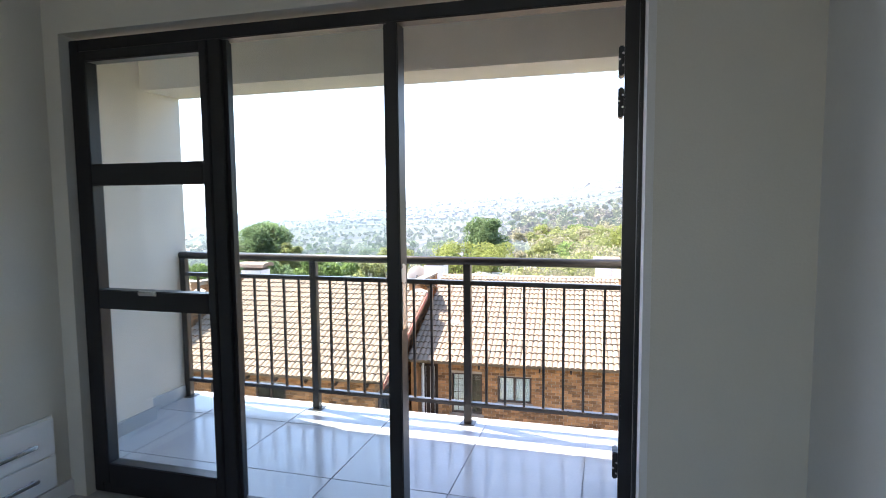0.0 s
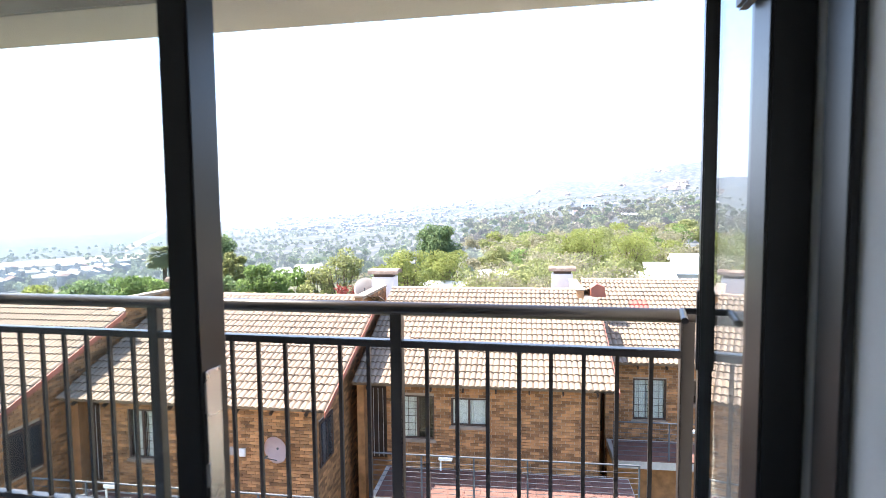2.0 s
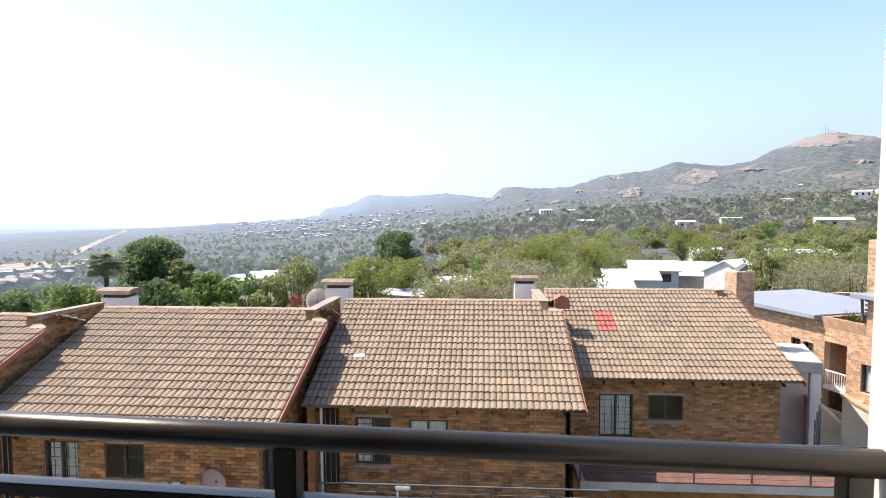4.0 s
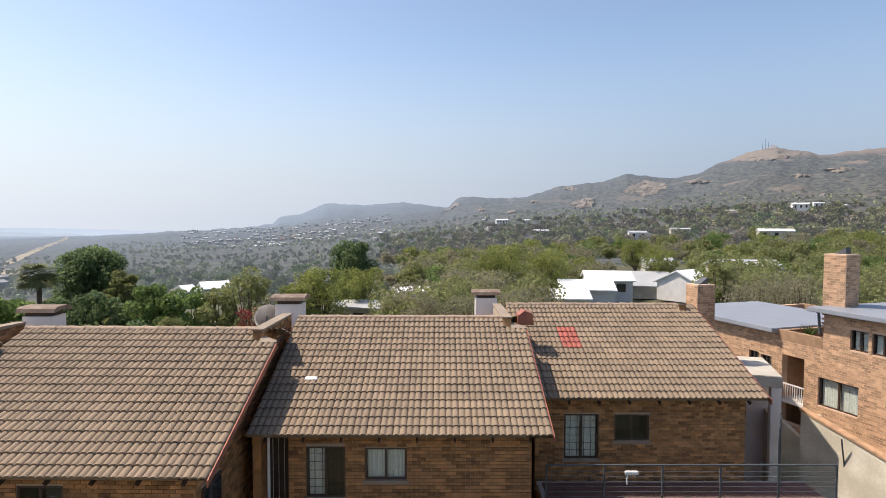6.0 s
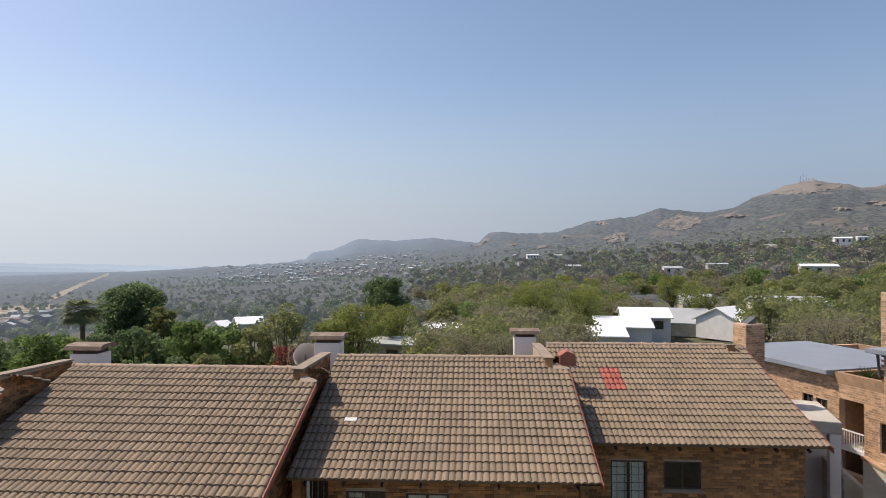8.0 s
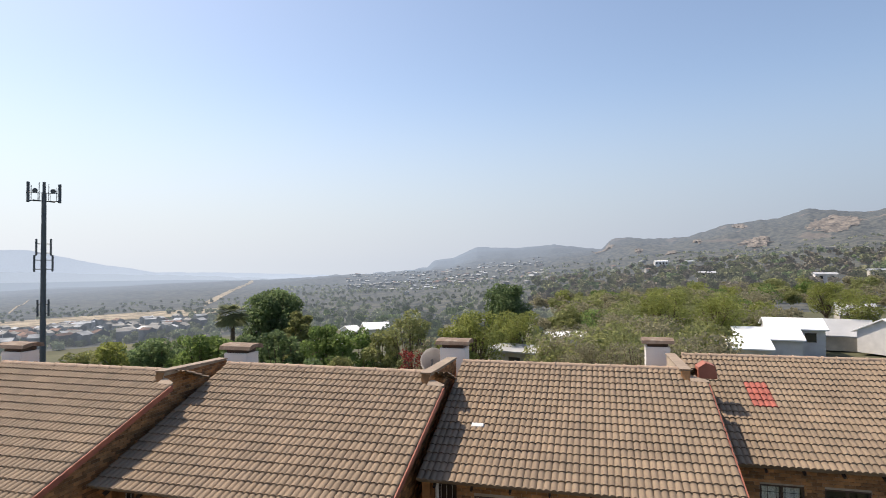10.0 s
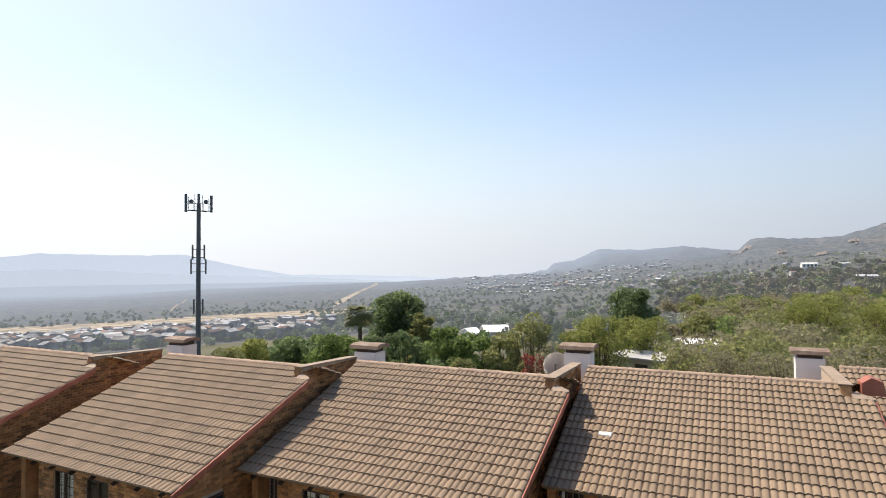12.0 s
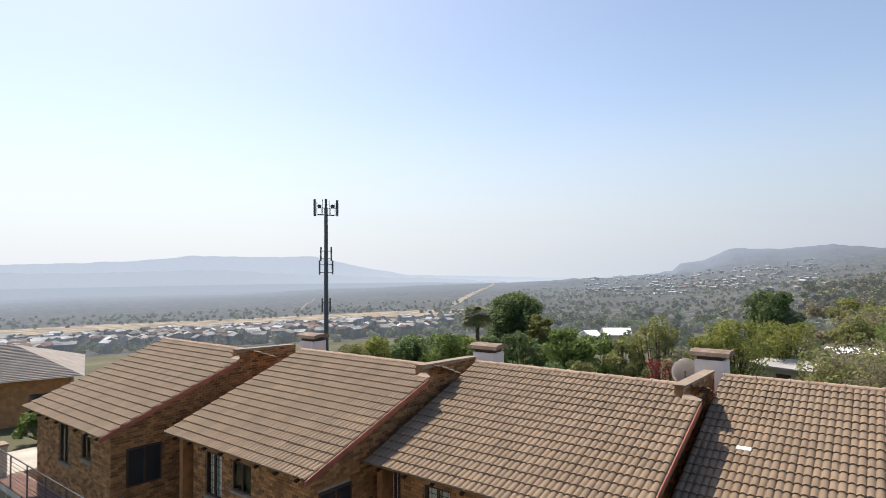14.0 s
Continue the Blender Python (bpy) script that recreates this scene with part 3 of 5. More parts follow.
def townhouse(x, y, z, turn, width, label, openings, red=None, pieces=0, recess=0.85, stub=2.5, stub_rise=0.05, gable_openings=(), seed=1, ends=False):
    """A face-brick townhouse under a tiled roof; its right eave corner stands at (x, y, z)."""
    H = z - GROUND
    t = empty("townhouse", pose(x, y, GROUND, 0, 0, math.degrees(turn)), label, "house", "row of brick townhouses")
    S = SLAB - GROUND
    V, U1 = 0.5, -0.42
    U0 = -width + recess
    top_front = lambda u: H + V * RISE / RUN - 0.08
    holes = [(o[0], o[1], H + o[2], H + o[3]) for o in openings]
    # front wall core with openings, as slabs around them
    def core(u0, u1, v0, v1, zt, holes, parent):
        bm = wall_with_holes(u0, u1, v0, v1, lambda u: zt, holes)
        return part("wall", bm, MORTAR, parent)
    fw = core(U0, U1 - 0.022, V + 0.003, V + 0.22, top_front(0), holes, t)
    near = lambda u, zz: S + 0.2 < zz < H
    brick_wall([(Matrix.Translation((0, V, 0)), U0, U1, top_front, S - 2.7, holes, near)], seed, fw, BRICK, pieces)
    # right gable, up to the verge, and the fire wall that goes on to the next ridge
    gh = [(o[0], o[1], H + o[2], H + o[3]) for o in gable_openings]
    gtop = lambda v: H - 0.10 + (v * RISE / RUN if v < RUN else RISE - 0.04)
    gout = prism([(V, 0), (RUN, 0), (RUN + stub, 0), (RUN + stub, H + RISE + stub_rise), (RUN - 0.40, H + RISE + 0.06), (RUN - 0.52, H + RISE - 0.25), (V, H + V * RISE / RUN - 0.12)], U1 - 0.24, U1 - 0.021, "x")
    gw = part("wall", gout, MORTAR, t)
    turn_x = Matrix.Translation((U1, 0, 0)) @ Matrix.Rotation(math.pi / 2, 4, "Z") @ Matrix.Translation((0, 0.02, 0))
    gtop2 = lambda v: H + (v * RISE / RUN - 0.12 if v < RUN - 0.48 else RISE + 0.03)
    brick_wall([(Matrix.Translation((U1 - 0.02, 0, 0)) @ Matrix.Rotation(math.pi / 2, 4, "Z"), V - 0.02, RUN + stub, gtop2, S - 2.7, gh, near)], seed + 5, gw, BRICK, pieces // 2)
    end = prism([(RUN - 0.547, RISE - 0.28), (RUN - 0.425, RISE + 0.055), (RUN - 0.406, RISE + 0.055), (RUN - 0.527, RISE - 0.28)], U1 - 0.245, U1 - 0.002, "x")
    bmesh.ops.translate(end, vec=(0, 0, H), verts=end.verts)
    part("wall_end", end, BRICK, gw)
    cop = prism([(RUN - 0.42, RISE + 0.06), (RUN + stub, RISE + stub_rise), (RUN + stub, RISE + stub_rise + 0.05), (RUN - 0.46, RISE + 0.11)], U1 - 0.28, U1 + 0.03, "x")
    bmesh.ops.translate(cop, vec=(0, 0, H), verts=cop.verts)
    part("coping", cop, COPING, gw, "mortar coping on the fire wall")
    for o in gable_openings:
        box_frame = Matrix.Translation((U1, 0, 0)) @ Matrix.Rotation(math.pi / 2, 4, "Z")
        part("window", boxes((o[0], -0.03, H + o[2], o[1], 0.02, H + o[3]), bevel=0.005), FRAME, t, m=box_frame)
        part("pane", boxes((o[0] + 0.06, -0.034, H + o[2] + 0.06, (o[0] + o[1]) / 2 - 0.03, -0.028, H + o[3] - 0.06), ((o[0] + o[1]) / 2 + 0.03, -0.034, H + o[2] + 0.06, o[1] - 0.06, -0.028, H + o[3] - 0.06)), DARKGLASS, t, m=box_frame)
    # recessed porch with the front door
    if recess > 0.1:
        part("wall", boxes((-width, V + 0.50, 0, U0 + 0.2, V + 0.70, H + 0.25), (U0, V + 0.22, 0, U0 + 0.2, V + 0.50, H + 0.2)), BRICK, t)
        d = part("door", boxes((-width + 0.03, V + 0.44, S, U0 - 0.03, V + 0.495, S + 2.1), bevel=0.01), TIMBER, t, "dark timber front door")
        bar = mesh_of("gate_bar", boxes((0, 0, 0, 0.012, 0.012, 2.0)))
        for i in range(6):
            part("gate_bar", bar, PIPE, d, "white bar of the security gate", m=pose(-width + 0.08 + i * 0.14, V + 0.39, S + 0.05))
    part("wall", boxes((-width, 2 * RUN - 0.6, 0, U1, 2 * RUN - 0.4, H)), BRICK, t)
    part("wall", prism([(V, 0), (2 * RUN - 0.4, 0), (2 * RUN - 0.4, H), (RUN, H + RISE - 0.18), (V, H + 0.05)], -width + (0.35 if ends else 0.0), -width + (0.55 if ends else 0.2), "x"), BRICK, t)
    roof(t, width, H, red=red, seed=seed, clip=0.6 if stub > 1 else 0.0)
    # rafter feet under the eave
    foot = mesh_of("rafter_foot", prism([(0.05, -0.10), (0.55, 0.09), (0.55, -0.02), (0.12, -0.17)], -0.02, 0.02, "x"))
    for i in range(8):
        part("rafter_foot", foot, TIMBER, t, m=pose(-0.5 - i * (width - 0.9) / 7, 0, H))
    for o in openings:
        window(t, o[0], o[1], H + o[2], H + o[3], V + 0.02, *o[4:])
    return t


MID = 0.057
WEST = 0.042
townhouse(2.12, 13.0, -3.42, MID, 7.02, "golden-brown face-brick townhouse with sand-coloured tiled roof", [(-5.76, -4.83, -1.64, -0.41, "left", True), (-4.37, -3.37, -1.22, -0.44, "both")],
          pieces=300, stub=2.9, stub_rise=0.0, seed=2)
townhouse(-4.69, 10.26, -3.36, WEST, 7.03, "golden-brown face-brick townhouse with pink wall dish", [(-5.42, -4.59, -1.60, -0.32, "both", True), (-3.98, -3.05, -1.14, -0.35)],
          pieces=300, stub=2.45, stub_rise=0.02, seed=3, gable_openings=((0.73, 1.69, -1.69, -0.53),))
townhouse(-11.5, 8.04, -3.25, WEST, 6.62, "golden-brown face-brick townhouse with tiled roof in mid row", [(-5.13, -4.25, -1.60, -0.34, "both", True), (-3.77, -2.85, -1.16, -0.35)],
          pieces=120, stub=2.3, stub_rise=-0.02, seed=4, gable_openings=((0.73, 1.79, -1.69, -0.58),))
townhouse(-18.71, 6.22, -3.19, WEST, 6.5, "golden-brown face-brick townhouse at the row's end", [(-4.45, -3.58, -1.60, -0.29), (-2.61, -1.84, -1.16, -0.39)],
          pieces=80, stub=2.1, stub_rise=-0.02, seed=5, gable_openings=((0.92, 1.98, -1.74, -0.58),), recess=0.0, ends=True)
townhouse(8.47, 16.1, -3.41, MID, 6.75, "golden-brown face-brick townhouse with red repaired roof tiles", [(-5.58, -4.59, -1.85, -0.56, "both", True), (-4.15, -3.15, -1.32, -0.57)],
          red=(5, 7, 8, 12), pieces=300, stub=0.05, stub_rise=0.0, seed=6, recess=0.35)
# ---- terraces in front of the townhouses ----
def terrace(x, y, turn, w, depth, label, posts=6, boxes_at=()):
    t = empty("terrace", pose(x, y, GROUND, 0, 0, math.degrees(turn)), label, "terrace", "terraces of the townhouses")
    S = SLAB - GROUND
    part("slab", boxes((-w, -depth, S - 0.25, 0.35, 0.45, S - 0.03)), PLASTERGREY, t)
    paver = mesh_of("paver", boxes((0, 0, 0, 0.195, 0.195, 0.03)))
    n = 0
    for j in range(int((depth + 0.4) / 0.2)):
        for i in range(int((w + 0.3) / 0.2)):
            if n < 280:
                part("paver", paver, PAVING, t, m=pose(0.13 - i * 0.2, -depth + j * 0.2, S - 0.03))
                n += 1
    if n >= 280:
        part("paving", boxes((-w, -depth + 0.2 * (280 // int((w + 0.3) / 0.2)), S - 0.03, 0.35, 0.45, S - 0.004)), PAVING, t)
    part("top_rail", tubes(((-w, -depth + 0.05, S + 1.08), (0.3, -depth + 0.05, S + 1.08), 0.022)), MAST, t)
    for k in range(7):
        part("wire", tubes(((-w, -depth + 0.05, S + 0.12 + k * 0.13), (0.3, -depth + 0.05, S + 0.12 + k * 0.13), 0.008), seg=6), MAST, t)
    for i in range(posts):
        part("post", boxes((-w + i * (w + 0.3) / (posts - 1) - 0.02, -depth + 0.03, S - 0.03, -w + i * (w + 0.3) / (posts - 1) + 0.02, -depth + 0.07, S + 1.08)), MAST, t)
    part("wall", boxes((-w, 0.2, 0, 0.3, 0.4, S - 0.25)), BRICK, t)
    return t


terrace(2.12, 13.0, MID, 6.2, 1.25, "red paved terrace with wire railing before a townhouse")
terrace(-4.69, 10.26, WEST, 6.6, 1.25, "red paved terrace with wire railing along the brick front")
terrace(-11.5, 8.04, WEST, 6.6, 1.25, "red paved terrace with wire railing in mid row")
terrace(-18.71, 6.22, WEST, 8.0, 0.40, "red paved terrace with wire railing at the row's end")
structure("pavement_end", boxes((-30.0, 5.9, GROUND, -26.75, 10.5, SLAB - 0.02), bevel=0.02), PLASTERGREY, "pale concrete paving beyond the end house")
structure("ground_bank", boxes((-35.5, 5.6, GROUND, -30.004, 12.0, SLAB - 0.2), bevel=0.08), GROUNDMAT, "raised bed of dry soil beside the paving")
t = empty("gate_pillar", pose(-27.3, 5.65, GROUND), "short grey plastered pillar at the end of the railing", "pillar")
part("shaft", boxes((-0.3, -0.3, 0, 0.3, 0.3, 3.72), bevel=0.015), PLASTERGREY, t)
part("cap", boxes((-0.34, -0.34, 3.722, 0.34, 0.34, 3.80), bevel=0.01), COPING, t)
terrace(9.3, 16.1, MID, 7.2, 1.1, "red paved terrace with dark wire railing at the corner house")


def wall_unit(x, y, z, rz, label):
    t = empty("air_conditioner", pose(x, y, z, 0, 0, rz), label, "air conditioner")
    part("casing", boxes((-0.17, -0.09, -0.02, 0.17, 0.0, 0.07), bevel=0.012), PIPE, t)
    part("pipe", tubes(((-0.12, -0.05, -0.02), (-0.12, -0.05, -0.28), 0.022)), PIPE, t)
    part("bracket", boxes((-0.16, -0.08, -0.06, -0.14, 0.0, -0.02), (0.12, -0.08, -0.06, 0.14, 0.0, -0.02)), MAST, t)


def on_wall(x, y, turn, u, v):
    c, s = math.cos(turn), math.sin(turn)
    return x + u * c - v * s, y + u * s + v * c


for (x, y, a, u, z) in ((2.12, 13.0, MID, -4.3, -4.85), (8.47, 16.1, MID, -4.2, -4.95), (-4.69, 10.26, WEST, -4.6, -4.85)):
    px, py = on_wall(x, y, a, u, -1.15)
    wall_unit(px, py, z, math.degrees(a), "small white plastic unit fixed to terrace railing")
for i, u in enumerate((-2.55, -2.3)):
    px, py = on_wall(-4.69, 10.26, WEST, u, 0.478)
    t = empty("meter_box", pose(px, py, -4.60 - 0.02 * i, 0, 0, math.degrees(WEST)), "small grey box on the brick wall", "box", "boxes on the wall")
    part("casing", boxes((-0.08, -0.07, -0.1, 0.08, 0, 0.1), bevel=0.01), PIPE if i else DISHGREY, t)
    part("lid", boxes((-0.07, -0.08, -0.08, 0.07, -0.071, 0.08), bevel=0.004), PIPE if i else DISHGREY, t)


def dish(x, y, z, rz, r, material, label, mounted=True, drop=1.0, tilt=20):
    t = empty("satellite_dish", pose(x, y, z, 0, 0, rz), label, "satellite dish")
    bm = bmesh.new()
    rings = [[bm.verts.new((r * k / 5 * math.cos(a), -0.18 - 0.0 + 0.28 * r * (1 - (k / 5) ** 2), r * k / 5 * math.sin(a))) for a in [2 * math.pi * i / 28 for i in range(28)]] for k in range(1, 6)]
    c = bm.verts.new((0, -0.18 + 0.28 * r, 0))
    for i in range(28):
        bm.faces.new((c, rings[0][i], rings[0][(i + 1) % 28]))
        for p, q in zip(rings, rings[1:]):
            bm.faces.new((p[i], q[i], q[(i + 1) % 28], p[(i + 1) % 28]))
    bmesh.ops.solidify(bm, geom=bm.faces[:], thickness=0.012)
    bmesh.ops.rotate(bm, cent=(0, 0, 0), matrix=Matrix.Rotation(radians(tilt), 3, "X"), verts=bm.verts)
    part("reflector", bm, material, t, smooth=True)
    part("arm", tubes(((0, -0.1, -r * 0.9), (0, -0.55, -0.05), 0.012)), MAST, t)
    part("receiver", tubes(((0, -0.5, -0.03), (0, -0.62, -0.02), 0.03)), MAST, t)
    part("mount", tubes(((0, -0.1, 0), (0, 0.0, 0), 0.03)) if mounted else tubes(((0, 0.0, 0), (0, 0.0, -drop), 0.03)), MAST, t)


dx, dy = on_wall(-4.69, 10.26, WEST, -1.33, 0.478)
dish(dx, dy, -4.45, -10, 0.33, DISH, "pale pink satellite dish on the brick wall", tilt=0)
dish(-6.45, 18.4, -1.62, 190, 0.43, DISHGREY, "grey satellite dish on a pole behind the roof", mounted=False, drop=2.4)

# drain pipe and gutter stub
px, py = on_wall(2.12, 13.0, MID, -6.62, 0.42)
t = empty("drain_pipe", pose(px, py, SLAB), "white drain pipe on brick wall", "pipe")
part("pipe", tubes(((0, 0, 0), (0, 0, 2.35), 0.035)), PIPE, t)

# small skylight tile on the middle roof
t = empty("roof_vent", pose(-3.94, 14.66, -2.635, math.degrees(PITCH), 0, math.degrees(MID)), "pale flat vent tile on the roof", "vent")
part("cover", boxes((-0.16, -0.08, -0.03, 0.16, 0.08, 0.045), bevel=0.01), PLASTERWHITE, t)


def chimney(x, y, z0, z1, w, label, cap="hood", material=None, rz=3.0, d=None):
    material = material or PLASTERWHITE
    d = d or w * 0.8
    t = empty("chimney", pose(x, y, z0, 0, 0, rz), label, "chimney", "chimneys of the row")
    h = z1 - z0
    e = 0.0 if cap == "hood" else 0.0188
    part("shaft", boxes((-w / 2 - e, -d / 2 - e, 0, w / 2 + e, d / 2, h - (0.28 if cap == "hood" else 0)), bevel=0.012), material if cap == "hood" else MORTARPINK, t)
    if cap == "hood":
        part("pot", boxes((-w * 0.42, -d * 0.42, h - 0.28, w * 0.42, d * 0.42, h - 0.16)), TIMBER, t)
        prof = [(-d * 0.62, h - 0.16), (-d * 0.55, h - 0.05), (-d * 0.3, h), (d * 0.3, h), (d * 0.55, h - 0.05), (d * 0.62, h - 0.16), (d * 0.5, h - 0.17), (0, h - 0.10), (-d * 0.5, h - 0.17)]
        part("hood", prism(prof, -w * 0.66, w * 0.66, "x"), RUST, t, "weathered brown arched hood")
    else:
        brick_wall([(Matrix.Translation((0, -d / 2, 0)), -w / 2, w / 2, lambda u: h, 0.01, (), lambda a, b: True),
                    (Matrix.Translation((-w / 2, 0, 0)) @ Matrix.Rotation(-math.pi / 2, 4, "Z"), -d / 2, d / 2, lambda u: h, 0.01, (), lambda a, b: True),
                    (Matrix.Translation((w / 2, 0, 0)) @ Matrix.Rotation(math.pi / 2, 4, "Z"), -d / 2, d / 2, lambda u: h, 0.01, (), lambda a, b: True)], 9, t, BRICKRED, 120)
        part("cowl", prism([(-0.2, h), (0.2, h + 0.25), (0.2, h)], -0.15, 0.15, "y"), MAST, t, "black sheet cowl")
    return t


chimney(-5.72, 18.6, -3.2, -0.93, 0.84, "white plastered chimney with brown arched hood")
chimney(-12.3, 16.2, -3.2, -1.0, 0.84, "white plastered chimney with brown arched hood behind ridge")
chimney(-19.75, 14.4, -3.2, -0.98, 0.84, "white plastered chimney with dark hood at row's end")
chimney(0.75, 21.8, -3.4, -1.1, 0.8, "white plastered chimney with brick side and flat hood")
chimney(9.0, 22.6, -3.4, -0.9, 0.78, "square face-brick chimney beside the tiled roof", cap="none", material=BRICKRED, rz=20)
# brick upstand where the middle ridge meets the next roof
t = empty("flashing_block", pose(1.9, 18.1, -1.62, 0, 0, 4), "red-brown clay block at the end of ridge", "block")
part("block", prism([(-0.25, -0.1), (0.25, -0.1), (0.2, 0.25), (-0.05, 0.34), (-0.25, 0.2)], -0.25, 0.25), BARGE, t)

# ---- the brick apartment building ----
AX = Vector((0.349, -0.937, 0)).normalized()


def apartments():
    """Local x runs along the sunlit wall towards the balcony, local y goes into the building."""
    t = empty("apartment_building", Matrix.Translation((12.25, 23.12, GROUND)) @ Matrix.Rotation(math.atan2(AX.y, AX.x), 4, "Z"), "pink-brown face-brick apartment building with grey roof", "building")
    G = 1.3 - GROUND - 1.46
    zl, zu = 5.74, 6.86
    holes = [(0.21, 1.17, 2.32, 4.96), (2.90, 3.53, 5.69, 6.40), (3.64, 4.35, 5.69, 6.40), (1.75, 3.25, 3.42, 4.46), (-1.40, -0.91, 4.37, 4.79), (-0.79, -0.29, 4.25, 4.74)]
    bm = wall_with_holes(-6.0, 9.0, -0.0188, 0.25, lambda u: zl if u < 1.9 else zu, holes, (1.9,))
    w = part("wall", bm, MORTARPINK, t)
    brick_wall([(Matrix.Identity(4), -6.0, 9.0, lambda u: zl if u < 1.9 else zu, G - 7.5, holes, lambda u, z: u > 1.0 and z > G - 5.6)], 11, w, BRICKRED, 300)
    part("wall", boxes((1.9, 0.25, zl - 0.3, 2.1, 6, zu), (8.8, 0.25, 0, 9, 8, zu), (-6, 0.25, 0, -5.8, 8, zl), (-6, 8, 0, 9, 8.2, zl)), BRICKRED, t)
    r = part("roof", boxes((-6.3, -0.35, zl + 0.02, 0.0, 5.4, zl + 0.2), (1.55, -0.45, zu, 9.4, 8.4, zu + 0.16), bevel=0.02), ROOFGREY, t, "grey flat roof with overhanging edge")
    part("parapet", boxes((0.0, -0.024, zl - 0.25, 1.9, 0.2, zl + 0.14), (0.0, 0.2, zl - 0.25, 0.2, 3, zl + 0.14)), BRICKRED, t)
    part("gutter_pipe", tubes(((1.75, -0.1, zu - 0.05), (1.8, -0.08, zl + 0.3), 0.05), ((1.55, -0.12, zu + 0.05), (1.75, -0.1, zu - 0.05), 0.05)), MAST, t)
    part("balcony_recess", boxes((0.1, 1.6, 1.9, 1.29, 1.7, 5.2), (0.08, 0.25, 1.9, 0.2, 1.6, 5.2), (1.19, 0.25, 1.9, 1.3, 1.6, 5.2), (0.2, 0.25, 5.0, 1.19, 1.6, 5.2)), BRICKRED, t)
    part("balcony_slab", boxes((0.21, -0.02, 3.10, 1.17, 1.6, 3.24)), PLASTERWHITE, t)
    rail = part("balcony_railing", boxes((0.21, 0.02, 3.80, 1.17, 0.06, 3.85)), PLASTERWHITE, t)
    for i in range(10):
        part("baluster", boxes((0.24 + i * 0.1, 0.03, 3.24, 0.26 + i * 0.1, 0.05, 3.80)), PLASTERWHITE, rail)
    for h in holes[1:]:
        window(t, h[0], h[1], h[2], h[3], 0.05, "both" if h[1] - h[0] > 0.6 else "full")
    rnd = random.Random(4)
    plant = part("succulent", tubes(((0.9, 0.5, zl), (0.9, 0.5, zl + 0.45), 0.05, 0.01), seg=6), LEAF_MID, t, "spiky green plant in the roof planter")
    for i in range(24):
        a = i * 2.4
        part("leaf", tubes(((0.9, 0.5, zl), (0.9 + 0.35 * math.cos(a), 0.5 + 0.3 * math.sin(a), zl + rnd.uniform(0.25, 0.5)), 0.03, 0.004), seg=4), LEAF_MID, plant)
    return t


apartments()
chimney(13.8, 21.9, -1.75, 0.32, 0.76, "tall face-brick chimney with black cowl", cap="none", material=BRICKRED, rz=-62, d=0.8)
# boundary wall of weathered plaster, with fence posts
bw = empty("boundary_wall", Matrix.Translation((12.245, 23.115, GROUND)) @ Matrix.Translation((-0.03, -0.011, 0)) @ Matrix.Rotation(math.atan2(AX.y, AX.x), 4, "Z"), "weathered cream plaster boundary wall with brick coping", "wall")
part("plinth", prism([(-2, 0), (1.9, 0), (1.9, 1.75), (0.4, 2.42), (-2, 3.3)], -0.2, 0.0), CREAM, bw)
part("wall", prism([(1.75, 0), (8.5, 0), (8.5, 1.85), (4.04, 2.80), (1.75, 3.28)], -0.75, -0.55), CREAM, bw)
part("wall", boxes((1.75, -0.545, 0, 1.95, 0.0, 3.1)), CREAM, bw)
part("coping", prism([(1.70, 3.29), (4.04, 2.80), (8.5, 1.85), (8.5, 1.93), (4.04, 2.88), (1.70, 3.37)], -0.79, -0.51), BRICKRED, bw)
for i in range(3):
    part("fence_post", tubes(((3.4 + i * 1.7, -0.65, 1.6), (3.5 + i * 1.7, -1.0, 2.9), 0.025)), MAST, bw)
t = empty("carport", pose(9.89, 20.51, GROUND, 0, 0, -14), "white plastered carport frame beside the corner house", "carport")
part("roof", boxes((-1.7, 0, 4.35, 1.1, 3.0, 4.75), bevel=0.02), PLASTERGREY, t)
part("pillar", boxes((0.75, 0.02, 0, 1.08, 0.4, 4.35), bevel=0.02), PLASTERWHITE, t)
part("wall", boxes((-1.7, 1.4, 0, 1.0, 1.6, 4.35)), PLASTERWHITE, t)
part("wall", boxes((0.85, 0.4, 0, 1.05, 3.0, 3.2)), PLASTERGREY, t)
t = empty("ramp_railing", pose(9.02, 16.64, GROUND, 0, 0, 62), "dark steel ramp railing with thin wires", "railing")
for k in range(6):
    part("wire", tubes(((0, 0, 3.0 + k * 0.17), (4.0, 0, 2.6 + k * 0.17), 0.012), seg=6), MAST, t)
for i in range(4):
    part("post", boxes((i * 1.3 - 0.02, -0.02, 0, i * 1.3 + 0.02, 0.02, 3.95 - 0.13 * i)), MAST, t)

# ---- the land ----
RS = np.array([10, 25, 60, 150, 350, 600, 1000, 1500.0])
LAND = {-60: [-8.6, -8.8, -11, -17, -29, -40, -50, -58], -20: [-8.6, -8.8, -10.5, -14.5, -22, -29, -30, -24], 5: [-8.6, -8.7, -9.5, -11, -9, -3, 10, 36], 25: [-8.6, -8.6, -8.5, -8, 1, 14, 38, 85]}
SKY_AZ = np.array([-180, -75, -60, -42, -32, -26, -22, -19.25, -18.6, -16.6, -14.4, -10.6, -6.8, -2.55, -1.6, -0.35, 2.1, 5.1, 8, 9.8, 12.6, 14.4, 16.8, 18.2, 20.6, 22, 25, 26.3, 28.9, 29.7, 32.4, 34.5, 40, 60, 180])
